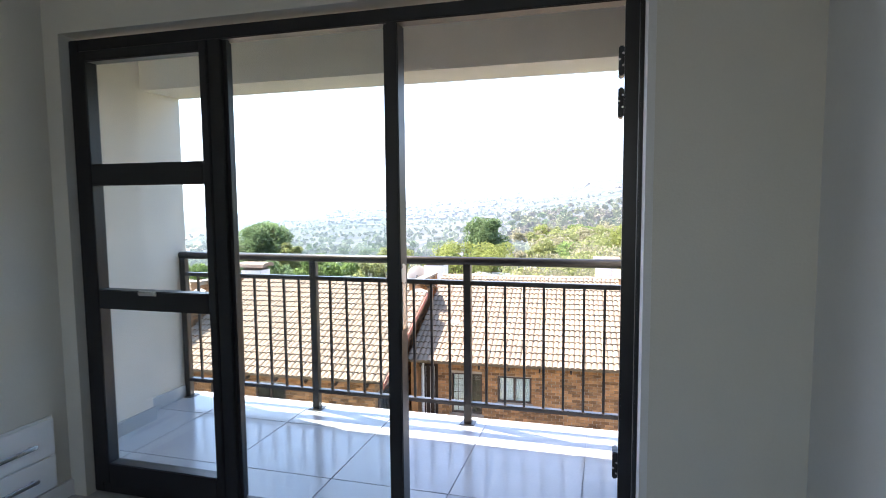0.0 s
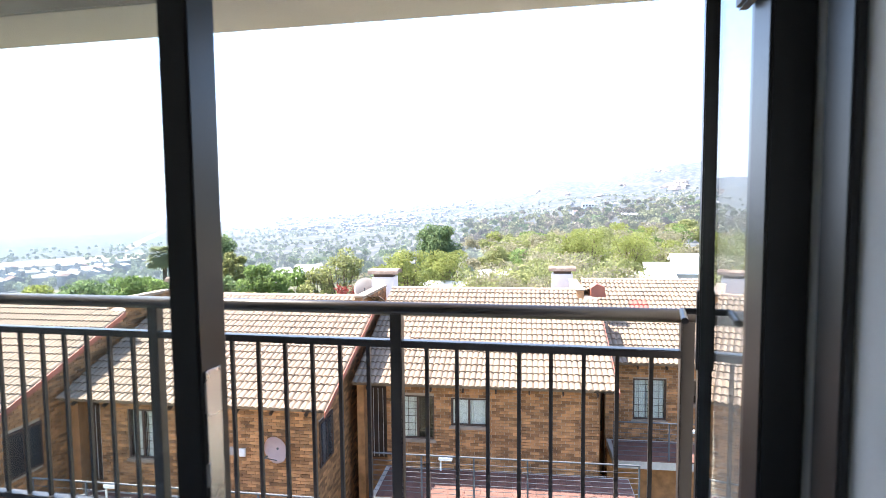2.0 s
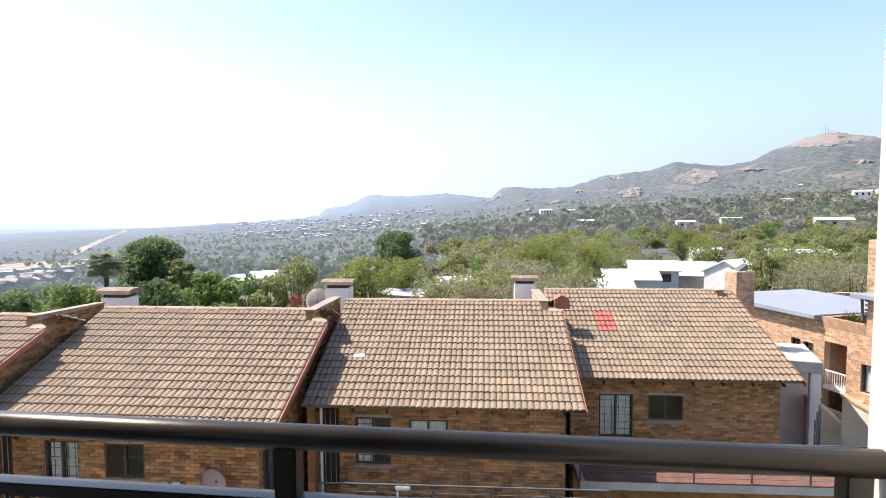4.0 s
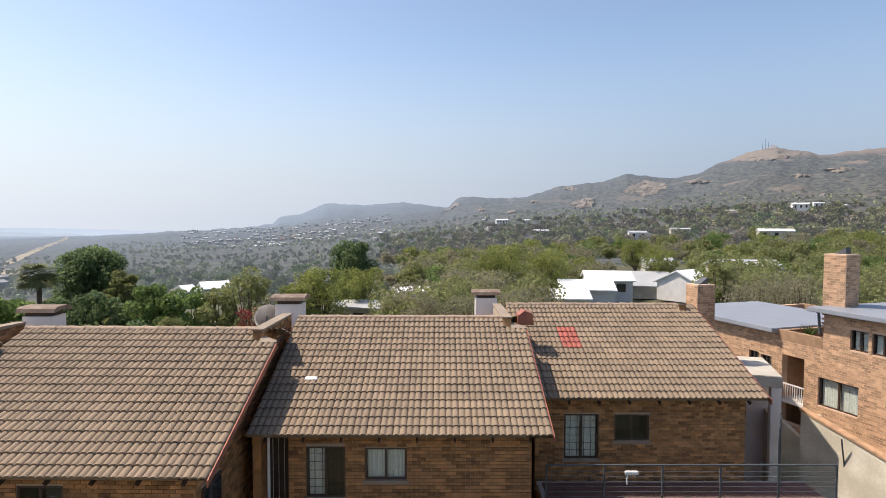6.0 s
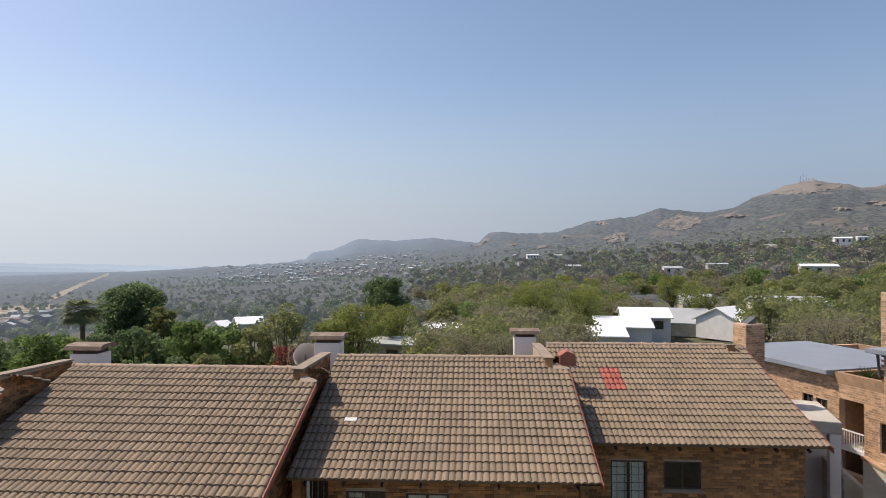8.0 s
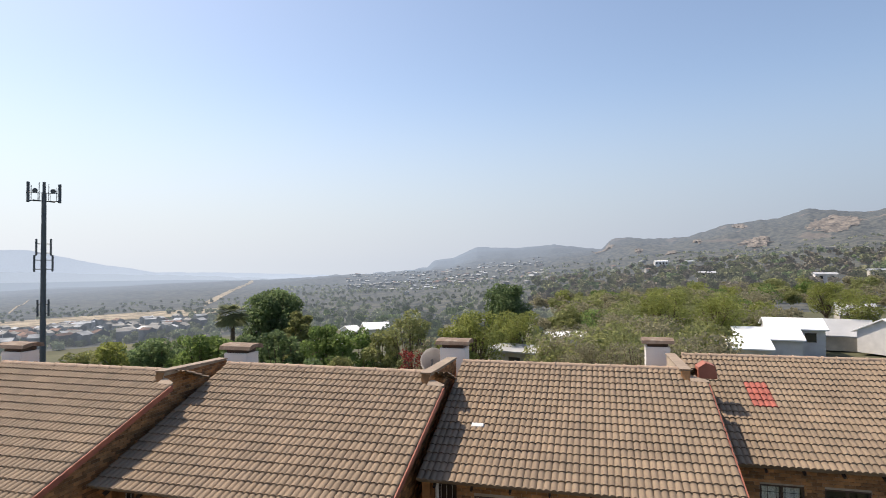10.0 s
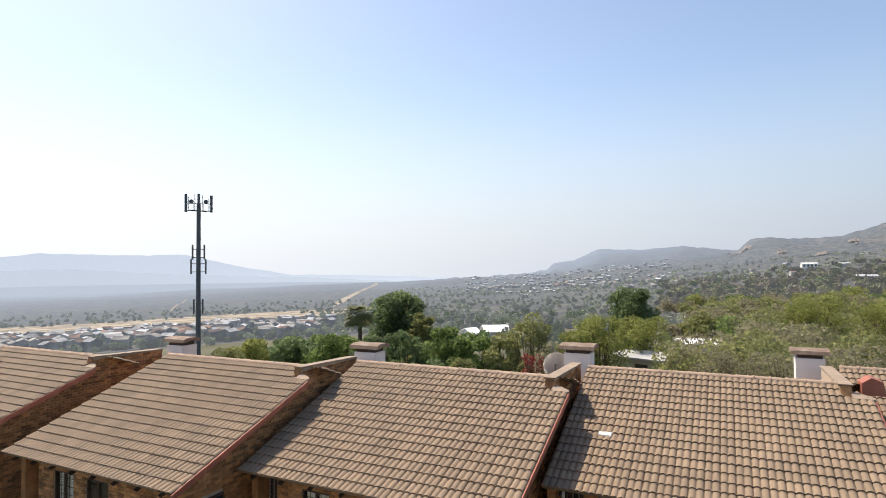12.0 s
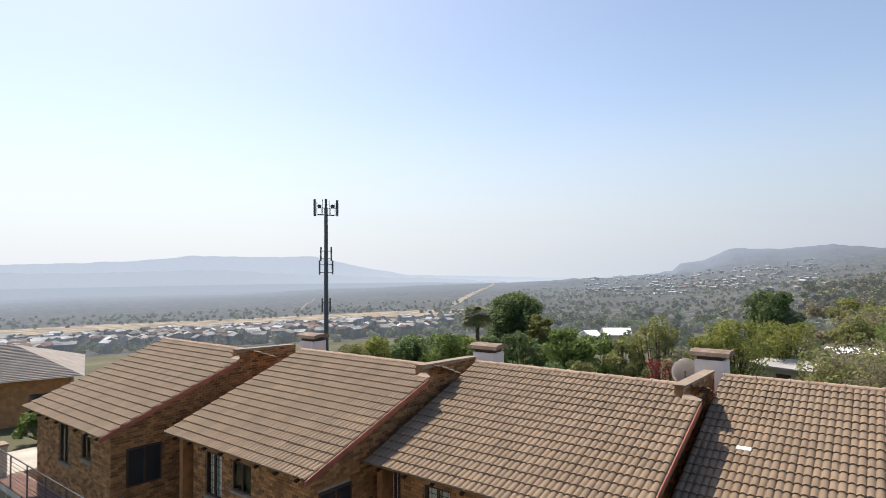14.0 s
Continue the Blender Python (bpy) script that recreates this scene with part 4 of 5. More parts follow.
SKY_EL = np.array([-1.2, -1.3, -1.3, -1.31, -1.5, -1.3, -0.9, -0.4, 0.3, 0.56, 1.6, 1.46, 1.75, 1.24, 2.15, 2.34, 2.16, 2.25, 3.2, 3.45, 3.7, 4.4, 4.06, 3.87, 4.2, 5.0, 6.05, 6.3, 5.78, 5.42, 5.65, 5.79, 6, 5, -1.2])
SKY_R = np.interp(SKY_AZ, [-180, -42, -32, -22, -16.6, -10.6, -6.8, -2.6, -1.6, 5, 60, 180], [3400, 3400, 3200, 2900, 2700, 2400, 2300, 2050, 1700, 1600, 1600, 3400.0])
AZK = np.array(sorted(LAND))
LANDT = np.array([LAND[k] for k in AZK], float)


def land(az, r):
    """Height of the ground in the direction az (degrees from +y, clockwise) at the distance r."""
    if r <= 25:
        return -8.62
    cols = np.array([np.interp(az, AZK, LANDT[:, i]) for i in range(len(RS))])
    rs, el = np.interp(az, SKY_AZ, SKY_R), np.interp(az, SKY_AZ, SKY_EL)
    top = 1.5 + rs * math.tan(radians(el))
    keep = RS < rs * 0.75
    lr = np.log(np.append(RS[keep], [rs, rs * 1.6]))
    a = np.degrees(np.arctan2(np.append(cols[keep], [top, top - 0.02 * rs]) - 1.5, np.append(RS[keep], [rs, rs * 1.6])))
    return 1.5 + r * math.tan(radians(float(np.interp(math.log(max(r, 10)), lr, a))))


def spot(az, r):
    """The place on the ground in that direction at that distance, relief included."""
    x, y, z = r * math.sin(radians(az)), r * math.cos(radians(az)), land(az, r)
    if r > 200:
        k = float(np.interp(az, (-34, -20), (0.2, 1))) * min(1, (r - 200) / 600) * (0.3 + 0.7 * min(1, max(0, (r - 500) / 200)))
        v = noise.fractal(Vector((x, y, 0)) / 170, 1.0, 2.0, 5) * 0.011 + noise.fractal(Vector((x, y, 7)) / 45, 1.0, 2.0, 4) * 0.004
        rs = float(np.interp(az, SKY_AZ, SKY_R))
        crag = noise.ridged_multi_fractal(Vector((x, y, 3)) / 260, 0.9, 2.1, 5, 1.0, 2.0) - 1.1
        hill = min(1, max(0, (z - 5) / 60))
        z += k * r * (v + 0.005 * hill * crag) * (1.02 - math.exp(-((r - rs) / float(np.interp(az, (-8, 2), (600, 170)))) ** 2))
        z += hill * r * float(np.interp(az, (-8, 2), (0.0008, 0.0016))) * noise.fractal(Vector((az * 1.6, 2.0, r / 900)), 0.7, 2.0, 5)
    return x, y, z


def sheet(name, az0, az1, daz, radii, material):
    n_az = int((az1 - az0) / daz) + 1
    verts, quads = [], []
    for r in radii:
        for i in range(n_az):
            az = az0 + i * daz
            verts.append(spot((az + 180) % 360 - 180, r))
    for j in range(len(radii) - 1):
        for i in range(n_az - 1):
            a = j * n_az + i
            quads.append((a, a + 1, a + 1 + n_az, a + n_az))
    return tagged(part(name, raw_mesh(name, verts, quads, material), None, smooth=True), kind="structure")




def painted_haze_mat(name, near, far, rock, glow):
    """Far slopes: scrub, bare rock; painted haze, paler and bluer with distance from town."""
    m = bpy.data.materials.new(name)
    m.use_nodes = True
    n, l = m.node_tree.nodes, m.node_tree.links
    b = n["Principled BSDF"]
    b.inputs["Roughness"].default_value = 1.0
    b.inputs["Specular IOR Level"].default_value = 0.0
    geo = n.new("ShaderNodeNewGeometry")
    scrub, patch = n.new("ShaderNodeTexNoise"), n.new("ShaderNodeTexNoise")
    scrub.inputs["Scale"].default_value, patch.inputs["Scale"].default_value = 0.11, 0.012
    scrub.inputs["Detail"].default_value, patch.inputs["Detail"].default_value = 6, 7
    l.new(geo.outputs["Position"], scrub.inputs["Vector"]), l.new(geo.outputs["Position"], patch.inputs["Vector"])
    r1, r2 = n.new("ShaderNodeValToRGB"), n.new("ShaderNodeValToRGB")
    r1.color_ramp.elements[0].color, r1.color_ramp.elements[1].color = (*[c * 0.55 for c in near], 1), (*[c * 1.6 for c in near], 1)
    r1.color_ramp.elements[0].position, r1.color_ramp.elements[1].position = 0.41, 0.60
    r2.color_ramp.elements[0].position, r2.color_ramp.elements[1].position = 0.60, 0.66
    r2.color_ramp.elements[0].color, r2.color_ramp.elements[1].color = (0, 0, 0, 1), (1, 1, 1, 1)
    l.new(scrub.outputs["Fac"], r1.inputs[0]), l.new(patch.outputs["Fac"], r2.inputs[0])
    mx = n.new("ShaderNodeMix")
    mx.data_type = "RGBA"
    # bare rock stands out on the higher slopes only, most of all round the summit
    place, high, bare = n.new("ShaderNodeSeparateXYZ"), n.new("ShaderNodeMapRange"), n.new("ShaderNodeMath")
    top, most = n.new("ShaderNodeMapRange"), n.new("ShaderNodeMath")
    high.inputs["From Min"].default_value, high.inputs["From Max"].default_value = 22, 60
    top.inputs["From Min"].default_value, top.inputs["From Max"].default_value = 134, 152
    bare.operation, most.operation = "MULTIPLY", "MAXIMUM"
    l.new(geo.outputs["Position"], place.inputs[0]), l.new(place.outputs["Z"], high.inputs["Value"]), l.new(place.outputs["Z"], top.inputs["Value"])
    l.new(r2.outputs[0], bare.inputs[0]), l.new(high.outputs[0], bare.inputs[1])
    l.new(bare.outputs[0], most.inputs[0]), l.new(top.outputs[0], most.inputs[1])
    l.new(most.outputs[0], mx.inputs[0]), l.new(r1.outputs[0], mx.inputs[6])
    relief = n.new("ShaderNodeBump")
    relief.inputs["Strength"].default_value, relief.inputs["Distance"].default_value = 0.5, 6.0
    l.new(scrub.outputs["Fac"], relief.inputs["Height"]), l.new(relief.outputs[0], b.inputs["Normal"])
    mx.inputs[7].default_value = (*rock, 1)
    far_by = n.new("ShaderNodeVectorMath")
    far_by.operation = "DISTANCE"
    far_by.inputs[1].default_value = (900, 0, 0)   # the painted haze is thicker to the west
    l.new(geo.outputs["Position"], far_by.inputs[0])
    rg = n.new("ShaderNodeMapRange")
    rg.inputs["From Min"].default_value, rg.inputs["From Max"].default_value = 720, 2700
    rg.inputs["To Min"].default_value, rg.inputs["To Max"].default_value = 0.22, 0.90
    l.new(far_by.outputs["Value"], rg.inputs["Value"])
    # haze painted into the base colour: blend to the far tone by distance
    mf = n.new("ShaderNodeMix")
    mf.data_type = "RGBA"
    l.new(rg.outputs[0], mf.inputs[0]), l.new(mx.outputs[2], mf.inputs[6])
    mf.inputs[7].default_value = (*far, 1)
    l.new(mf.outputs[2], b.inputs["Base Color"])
    # emission adds the haze as a glow, stronger to the west
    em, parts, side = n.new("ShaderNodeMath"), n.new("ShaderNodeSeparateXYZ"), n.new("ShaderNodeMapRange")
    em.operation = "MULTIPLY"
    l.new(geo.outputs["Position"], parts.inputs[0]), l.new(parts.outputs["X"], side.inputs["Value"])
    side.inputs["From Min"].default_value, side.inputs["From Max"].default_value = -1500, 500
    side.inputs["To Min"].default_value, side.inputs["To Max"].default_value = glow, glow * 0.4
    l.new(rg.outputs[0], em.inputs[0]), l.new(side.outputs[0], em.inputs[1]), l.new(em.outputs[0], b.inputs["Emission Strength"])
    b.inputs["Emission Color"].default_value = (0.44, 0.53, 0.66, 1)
    return m


# each material below has distance haze painted in, as tint and glow
HILLS = painted_haze_mat("scrub_hills_painted_haze", (0.078, 0.072, 0.048), (0.075, 0.105, 0.15), (0.23, 0.17, 0.12), 0.60)
RANGE = painted_haze_mat("far_range_painted_haze", (0.15, 0.18, 0.22), (0.17, 0.21, 0.26), (0.17, 0.2, 0.24), 0.82)
RIDGELINE = painted_haze_mat("near_range_painted_haze", (0.12, 0.15, 0.19), (0.13, 0.165, 0.21), (0.13, 0.16, 0.2), 0.66)
HAZEWHITE = painted_haze_mat("hazy_white_roof", (0.42, 0.43, 0.44), (0.25, 0.28, 0.31), (0.42, 0.43, 0.44), 0.5)
HAZEGREY = painted_haze_mat("hazy_grey_wall", (0.30, 0.28, 0.25), (0.15, 0.18, 0.21), (0.2, 0.19, 0.175), 0.5)
HAZERED = painted_haze_mat("hazy_clay_roof", (0.22, 0.13, 0.09), (0.15, 0.16, 0.18), (0.22, 0.13, 0.09), 0.5)
SAND = painted_haze_mat("hazy_sand", (0.27, 0.225, 0.16), (0.22, 0.215, 0.20), (0.33, 0.28, 0.21), 0.5)
ROCK = painted_haze_mat("granite_painted_haze", (0.185, 0.15, 0.115), (0.13, 0.14, 0.16), (0.24, 0.19, 0.145), 0.5)
WOODS = painted_haze_mat("hazy_woods", (0.20, 0.195, 0.085), (0.11, 0.13, 0.14), (0.20, 0.195, 0.085), 0.5)
WOODSGREEN = painted_haze_mat("hazy_green_woods", (0.16, 0.20, 0.075), (0.11, 0.14, 0.13), (0.16, 0.20, 0.075), 0.5)
WOODSBROWN = painted_haze_mat("hazy_bare_woods", (0.20, 0.165, 0.11), (0.12, 0.13, 0.14), (0.20, 0.165, 0.11), 0.5)
BUSH = painted_haze_mat("hazy_bush", (0.25, 0.26, 0.145), (0.16, 0.18, 0.19), (0.25, 0.26, 0.145), 0.66)
near_r = [0.5, 8, 16, 24, 28, 40, 55, 75, 100, 130, 150]
tagged(sheet("ground", -180, 180, 2.0, near_r, GROUNDMAT), "dry ground of the valley", "ground")
tagged(sheet("backdrop_hills", -100, 70, 0.25, [150 + 12 * i for i in range(39)] + [620 + 22 * i for i in range(50)] + [1720 + 60 * i for i in range(31)] + [3800, 4400], HILLS), "scrub hills with bare rock and painted haze", "hills")
tagged(sheet("backdrop_plain", 70, 260, 5.0, [150, 350, 620, 1000, 1600, 2600, 4400], HILLS), "plain behind the building with painted haze", "plain")
# bare granite faces on the hillsides
def ground_at(az, el):
    """The first place on the hills that is seen under the elevation el."""
    for i in range(80):
        p = spot(az, 900 + 10 * i)
        if math.degrees(math.atan2(p[2] - 1.5, math.hypot(p[0], p[1]))) >= el:
            return Vector(p)
    return Vector(spot(az, 1690))


def outcrop(az, el, w, h, lean, seed):
    """A rounded rock face, w by h degrees as seen from the balcony, bulging from the slope."""
    n, m_, verts, quads, at_ = 22, 12, [], [], {}
    for i in range(n + 1):
        for j in range(m_ + 1):
            u, v = 2 * i / n - 1, 2 * j / m_ - 1
            edge = u * u + v * v + 0.55 * noise.fractal(Vector((u * 1.6, v * 1.6, seed)), 1.0, 2.0, 4)
            if edge > 1:
                continue
            p = ground_at(az + u * w / 2 + v * lean, el + v * h / 2)
            back = Vector((-p.x, -p.y, 0)).normalized()
            p += (back * 5 + Vector((0, 0, 1))) * (0.1 + max(0, 1 - edge)) + back * 4 * noise.fractal(Vector((u * 3, v * 3, seed + 9)), 1.0, 2.0, 4)
            at_[i, j] = len(verts)
            verts.append(tuple(p))
    for i in range(n):
        for j in range(m_):
            c = [at_.get(k) for k in ((i, j), (i + 1, j), (i + 1, j + 1), (i, j + 1))]
            if None not in c:
                quads.append(c)
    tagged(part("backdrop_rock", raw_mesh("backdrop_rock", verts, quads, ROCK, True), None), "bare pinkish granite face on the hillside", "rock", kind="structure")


for i, (az, el, w, h, lean) in enumerate(((-2.4, 1.35, 2.2, 1.1, 0.5), (0.9, 1.0, 0.8, 0.5, 0.0), (3.6, 0.55, 1.0, 0.8, 0.3), (5.9, 1.75, 0.9, 0.4, 0.0), (10.5, 1.5, 2.8, 0.7, 0.2), (11.0, 1.75, 1.5, 0.8, 0.0),
                                              (16.2, 2.9, 3.8, 1.5, 0.4), (9.3, 3.05, 1.4, 0.4, 0.0), (20.8, 3.4, 2.4, 0.3, 0.0), (25.6, 5.55, 5.6, 0.9, 0.3), (31.0, 4.1, 2.2, 0.4, 0.0), (28.5, 3.7, 1.6, 0.35, 0.0))):
    outcrop(az, el, w, h, lean, i + 3.7)
# mountain ranges beyond the plain, made pale by painted haze
def mountains(name, r, az0, az1, shape, seed, material):
    verts, quads, n = [], [], 240
    for i in range(n + 1):
        az = az0 + (az1 - az0) * i / n
        el = float(np.interp(az, [s[0] for s in shape], [s[1] for s in shape])) + 0.10 * noise.fractal(Vector((az * 0.6, seed, 0)), 1.0, 2.0, 5)
        for j in range(5):
            rr = r - 320 * (1 - j / 4)
            zz = 1.5 + rr * math.tan(radians(-2.2 + (el + 2.2) * (j / 4) ** 0.8))
            verts.append((rr * math.sin(radians(az)), rr * math.cos(radians(az)), zz))
    for i in range(n):
        for j in range(4):
            a = i * 5 + j
            quads.append((a, a + 5, a + 6, a + 1))
    tagged(part(name, raw_mesh(name, verts, quads, material), None, smooth=True), "mountain range on the horizon in pale painted haze", "mountains", kind="structure")


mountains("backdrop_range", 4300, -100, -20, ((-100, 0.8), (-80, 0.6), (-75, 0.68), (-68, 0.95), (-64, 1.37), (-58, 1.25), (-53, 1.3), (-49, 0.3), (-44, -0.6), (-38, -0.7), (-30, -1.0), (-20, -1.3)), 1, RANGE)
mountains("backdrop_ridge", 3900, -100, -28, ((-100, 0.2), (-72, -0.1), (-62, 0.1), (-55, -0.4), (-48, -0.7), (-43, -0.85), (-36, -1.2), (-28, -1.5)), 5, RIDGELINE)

# a plain glowing backdrop behind the mountains, painted as pale haze over the horizon
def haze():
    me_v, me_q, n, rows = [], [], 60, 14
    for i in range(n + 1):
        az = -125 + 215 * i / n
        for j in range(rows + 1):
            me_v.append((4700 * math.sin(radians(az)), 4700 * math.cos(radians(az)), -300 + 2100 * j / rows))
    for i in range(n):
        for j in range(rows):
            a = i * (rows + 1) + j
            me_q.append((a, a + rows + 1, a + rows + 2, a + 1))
    mt = bpy.data.materials.new("painted_horizon_haze")
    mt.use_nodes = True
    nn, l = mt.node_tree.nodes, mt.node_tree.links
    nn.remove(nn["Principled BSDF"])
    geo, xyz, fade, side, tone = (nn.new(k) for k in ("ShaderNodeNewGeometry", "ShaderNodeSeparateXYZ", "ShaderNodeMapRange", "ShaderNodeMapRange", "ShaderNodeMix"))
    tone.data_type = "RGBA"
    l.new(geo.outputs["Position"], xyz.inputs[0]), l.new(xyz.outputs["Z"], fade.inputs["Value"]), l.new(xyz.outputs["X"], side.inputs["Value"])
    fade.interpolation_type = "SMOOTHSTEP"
    # the painted glow fades out with height
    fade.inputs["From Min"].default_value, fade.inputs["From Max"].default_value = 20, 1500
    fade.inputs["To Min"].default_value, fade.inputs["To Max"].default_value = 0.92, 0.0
    # its tone is painted brighter to the west, the sun's side
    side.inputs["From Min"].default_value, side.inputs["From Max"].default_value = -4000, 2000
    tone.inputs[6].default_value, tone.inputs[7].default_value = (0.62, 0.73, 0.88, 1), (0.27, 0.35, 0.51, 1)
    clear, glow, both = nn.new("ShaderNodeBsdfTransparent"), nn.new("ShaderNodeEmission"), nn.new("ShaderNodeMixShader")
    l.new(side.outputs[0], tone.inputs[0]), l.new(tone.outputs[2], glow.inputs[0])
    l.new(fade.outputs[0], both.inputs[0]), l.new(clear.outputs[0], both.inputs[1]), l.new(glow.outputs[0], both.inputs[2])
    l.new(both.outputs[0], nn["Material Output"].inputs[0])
    tagged(part("backdrop_haze_glow", raw_mesh("backdrop_haze_glow", me_v, me_q, mt), None, smooth=True), "glowing sheet painted as pale haze over the horizon", "haze", kind="structure")


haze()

# ---- trees ----
def leaves(points, size, rnd, flat=0.0):
    """Corner arrays of one small leaf card per point, turned at random."""
    n = len(points)
    a = rnd.normal(size=(n, 3))
    a[:, 2] *= 1 - flat
    a /= np.linalg.norm(a, axis=1, keepdims=True)
    b = np.cross(a, rnd.normal(size=(n, 3)))
    b /= np.linalg.norm(b, axis=1, keepdims=True)
    s = size * rnd.uniform(0.6, 1.4, (n, 1))
    a, b = a * s, b * s * 0.6
    v = np.stack([points - a, points + b * 0.9, points + a, points - b * 0.9], 1).reshape(-1, 3)
    return v, np.arange(4 * n).reshape(-1, 4)


def crown_points(rnd, blobs, n):
    """Points in the shells of many clumps."""
    sizes = np.array([b[3] ** 2 for b in blobs])
    pick = rnd.choice(len(blobs), n, p=sizes / sizes.sum())
    d = rnd.normal(size=(n, 3))
    d /= np.linalg.norm(d, axis=1, keepdims=True)
    rr = rnd.uniform(0.55, 1.05, (n, 1)) ** 0.6
    c = np.array([b[:3] for b in blobs])[pick]
    return c + d * rr * np.array([b[3] for b in blobs])[pick][:, None] * (1, 1, 0.8)


def tree(x, y, z, h, w, material, label, seed, n=5000, size=0.16, base=0.35, name="tree", bare=0.0, clumps=26, group=""):
    rnd, n, size, clumps = np.random.default_rng(seed), int(n * 1.7), size * 0.78, clumps * 2
    t = empty(name, pose(x, y, z), label, "shrub" if name == "shrub" else "tree", group)
    bm = bmesh.new()
    tr = 0.02 * h + 0.05
    tube(bm, (0, 0, -0.3), (0.1, 0.05, h * base), tr, tr * 0.75, seg=8)
    blobs = []
    for i in range(clumps):
        a, u = rnd.uniform(0, 6.28), rnd.uniform(0, 1)
        q = base + (1 - base) * rnd.uniform(0.05, 0.92)
        lim = math.sin(math.pi * min(0.98, max(0.12, (q - base * 0.75) / (1.06 - base * 0.75)))) ** 0.6
        rad = w / 2 * lim * math.sqrt(u) * 0.85
        s = w * rnd.uniform(0.085, 0.17)
        c = (rad * math.cos(a), rad * math.sin(a), min(q * h, h - s * 0.8), s)
        blobs.append(c)
        st = (0.1 * q, 0.05, h * base * rnd.uniform(0.6, 1.0))
        tube(bm, st, c[:3], tr * 0.35, 0.015, seg=5, caps=False)
    part("trunk", bm, BARK, t)
    v, q = leaves(crown_points(rnd, blobs, n), size, rnd)
    part("crown", raw_mesh("crown", v, q, material), None, t)
    return t


def top_tree(az, r, el_top, w, *args, **kw):
    """A tree whose top stands at the elevation el_top, seen from the balcony."""
    x, y, z = spot(az, r)
    return tree(x, y, z, 1.5 + r * math.tan(radians(el_top)) - z, w, *args, **kw)


top_tree(-34.0, 58, -1.95, 5.9, LEAF_DARK, "large dense dark-green tree behind the roofs", 1, n=20000, size=0.17, base=0.12, clumps=80)
top_tree(-31.6, 54, -4.2, 3.2, LEAF_OLIVE, "small brownish-green tree beside the large one", 2, n=5000, size=0.15, base=0.2)
top_tree(-11.5, 78, -1.85, 6.2, LEAF_DARK, "dark conical evergreen tree", 8, n=13000, size=0.19, base=0.2, clumps=70)
for i, (az, r, el, w, m_, n) in enumerate(((-29.5, 44, -5.5, 4.5, LEAF_MID, 6500), (-26.6, 42, -5.9, 4.5, LEAF_MID, 6500), (-33.5, 46, -5.6, 4.5, LEAF_DARK, 6500), (-36.6, 46, -6.3, 4.0, LEAF_DARK, 5500),
                                           (-40.5, 48, -5.7, 5.0, LEAF_MID, 6000), (-44.0, 50, -5.9, 4.6, LEAF_DARK, 6000), (-23.6, 40, -6.2, 3.4, LEAF_OLIVE, 3500), (-47.5, 56, -6.3, 4.2, LEAF_YELLOW, 3500),
                                           (-42.5, 52, -6.2, 4.6, LEAF_DARK, 5500), (-38.7, 50, -6.2, 4.2, LEAF_MID, 5500), (-46.0, 60, -6.5, 4.8, LEAF_DARK, 5000), (-49.5, 68, -6.8, 4.5, LEAF_OLIVE, 4000), (-31.0, 36, -8.2, 4.0, LEAF_DARK, 5000), (-27.8, 36, -8.4, 3.6, LEAF_OLIVE, 4000))):
    top_tree(az, r, el, w, m_, "dense leafy green shrub behind the roofs", 20 + i, n=n, size=0.15, base=0.12, name="shrub", group="shrubs behind the roofs")
for i, (az, r, el, w) in enumerate(((-14.8, 52, -4.6, 6.5), (-10.8, 60, -4.6, 6.0), (-17.0, 48, -6.0, 4.0), (3.2, 74, -2.4, 7.0), (7.0, 80, -2.6, 7.0), (15.5, 120, -1.6, 6.0), (17.6, 95, -2.2, 6.5))):
    top_tree(az, r, el, w, LEAF_YELLOW, "feathery yellow-green fever tree", 40 + i, n=5500, size=0.13, base=0.3, group="yellow-green trees")
top_tree(-20.8, 33, -7.7, 2.4, LEAF_RED, "red flowering bougainvillea shrub", 60, n=1300, size=0.08, base=0.2, name="shrub", clumps=26)
top_tree(-19.2, 34, -6.7, 3.4, LEAF_GREY, "pale twiggy shrub with sparse leaves", 61, n=2600, size=0.09, base=0.2, name="shrub")
top_tree(-21.3, 40, -4.1, 3.8, LEAF_OLIVE, "thin olive tree with open crown", 62, n=3800, size=0.12, base=0.25)
top_tree(22.9, 46, -2.6, 2.6, LEAF_OLIVE, "slender olive-green tree beside the brick chimney", 63, n=3200, size=0.13, base=0.25)
for i, (az, r, el, w) in enumerate(((26.0, 44, -4.6, 5.0), (29.0, 46, -4.5, 5.5), (0.5, 42, -7.2, 5.0), (4.0, 44, -7.0, 5.0), (-3.0, 45, -7.4, 5.0))):
    top_tree(az, r, el, w, LEAF_GREY, "half-bare grey-brown bushveld tree", 70 + i, n=2600, size=0.10, base=0.25, clumps=34, group="half-bare trees")


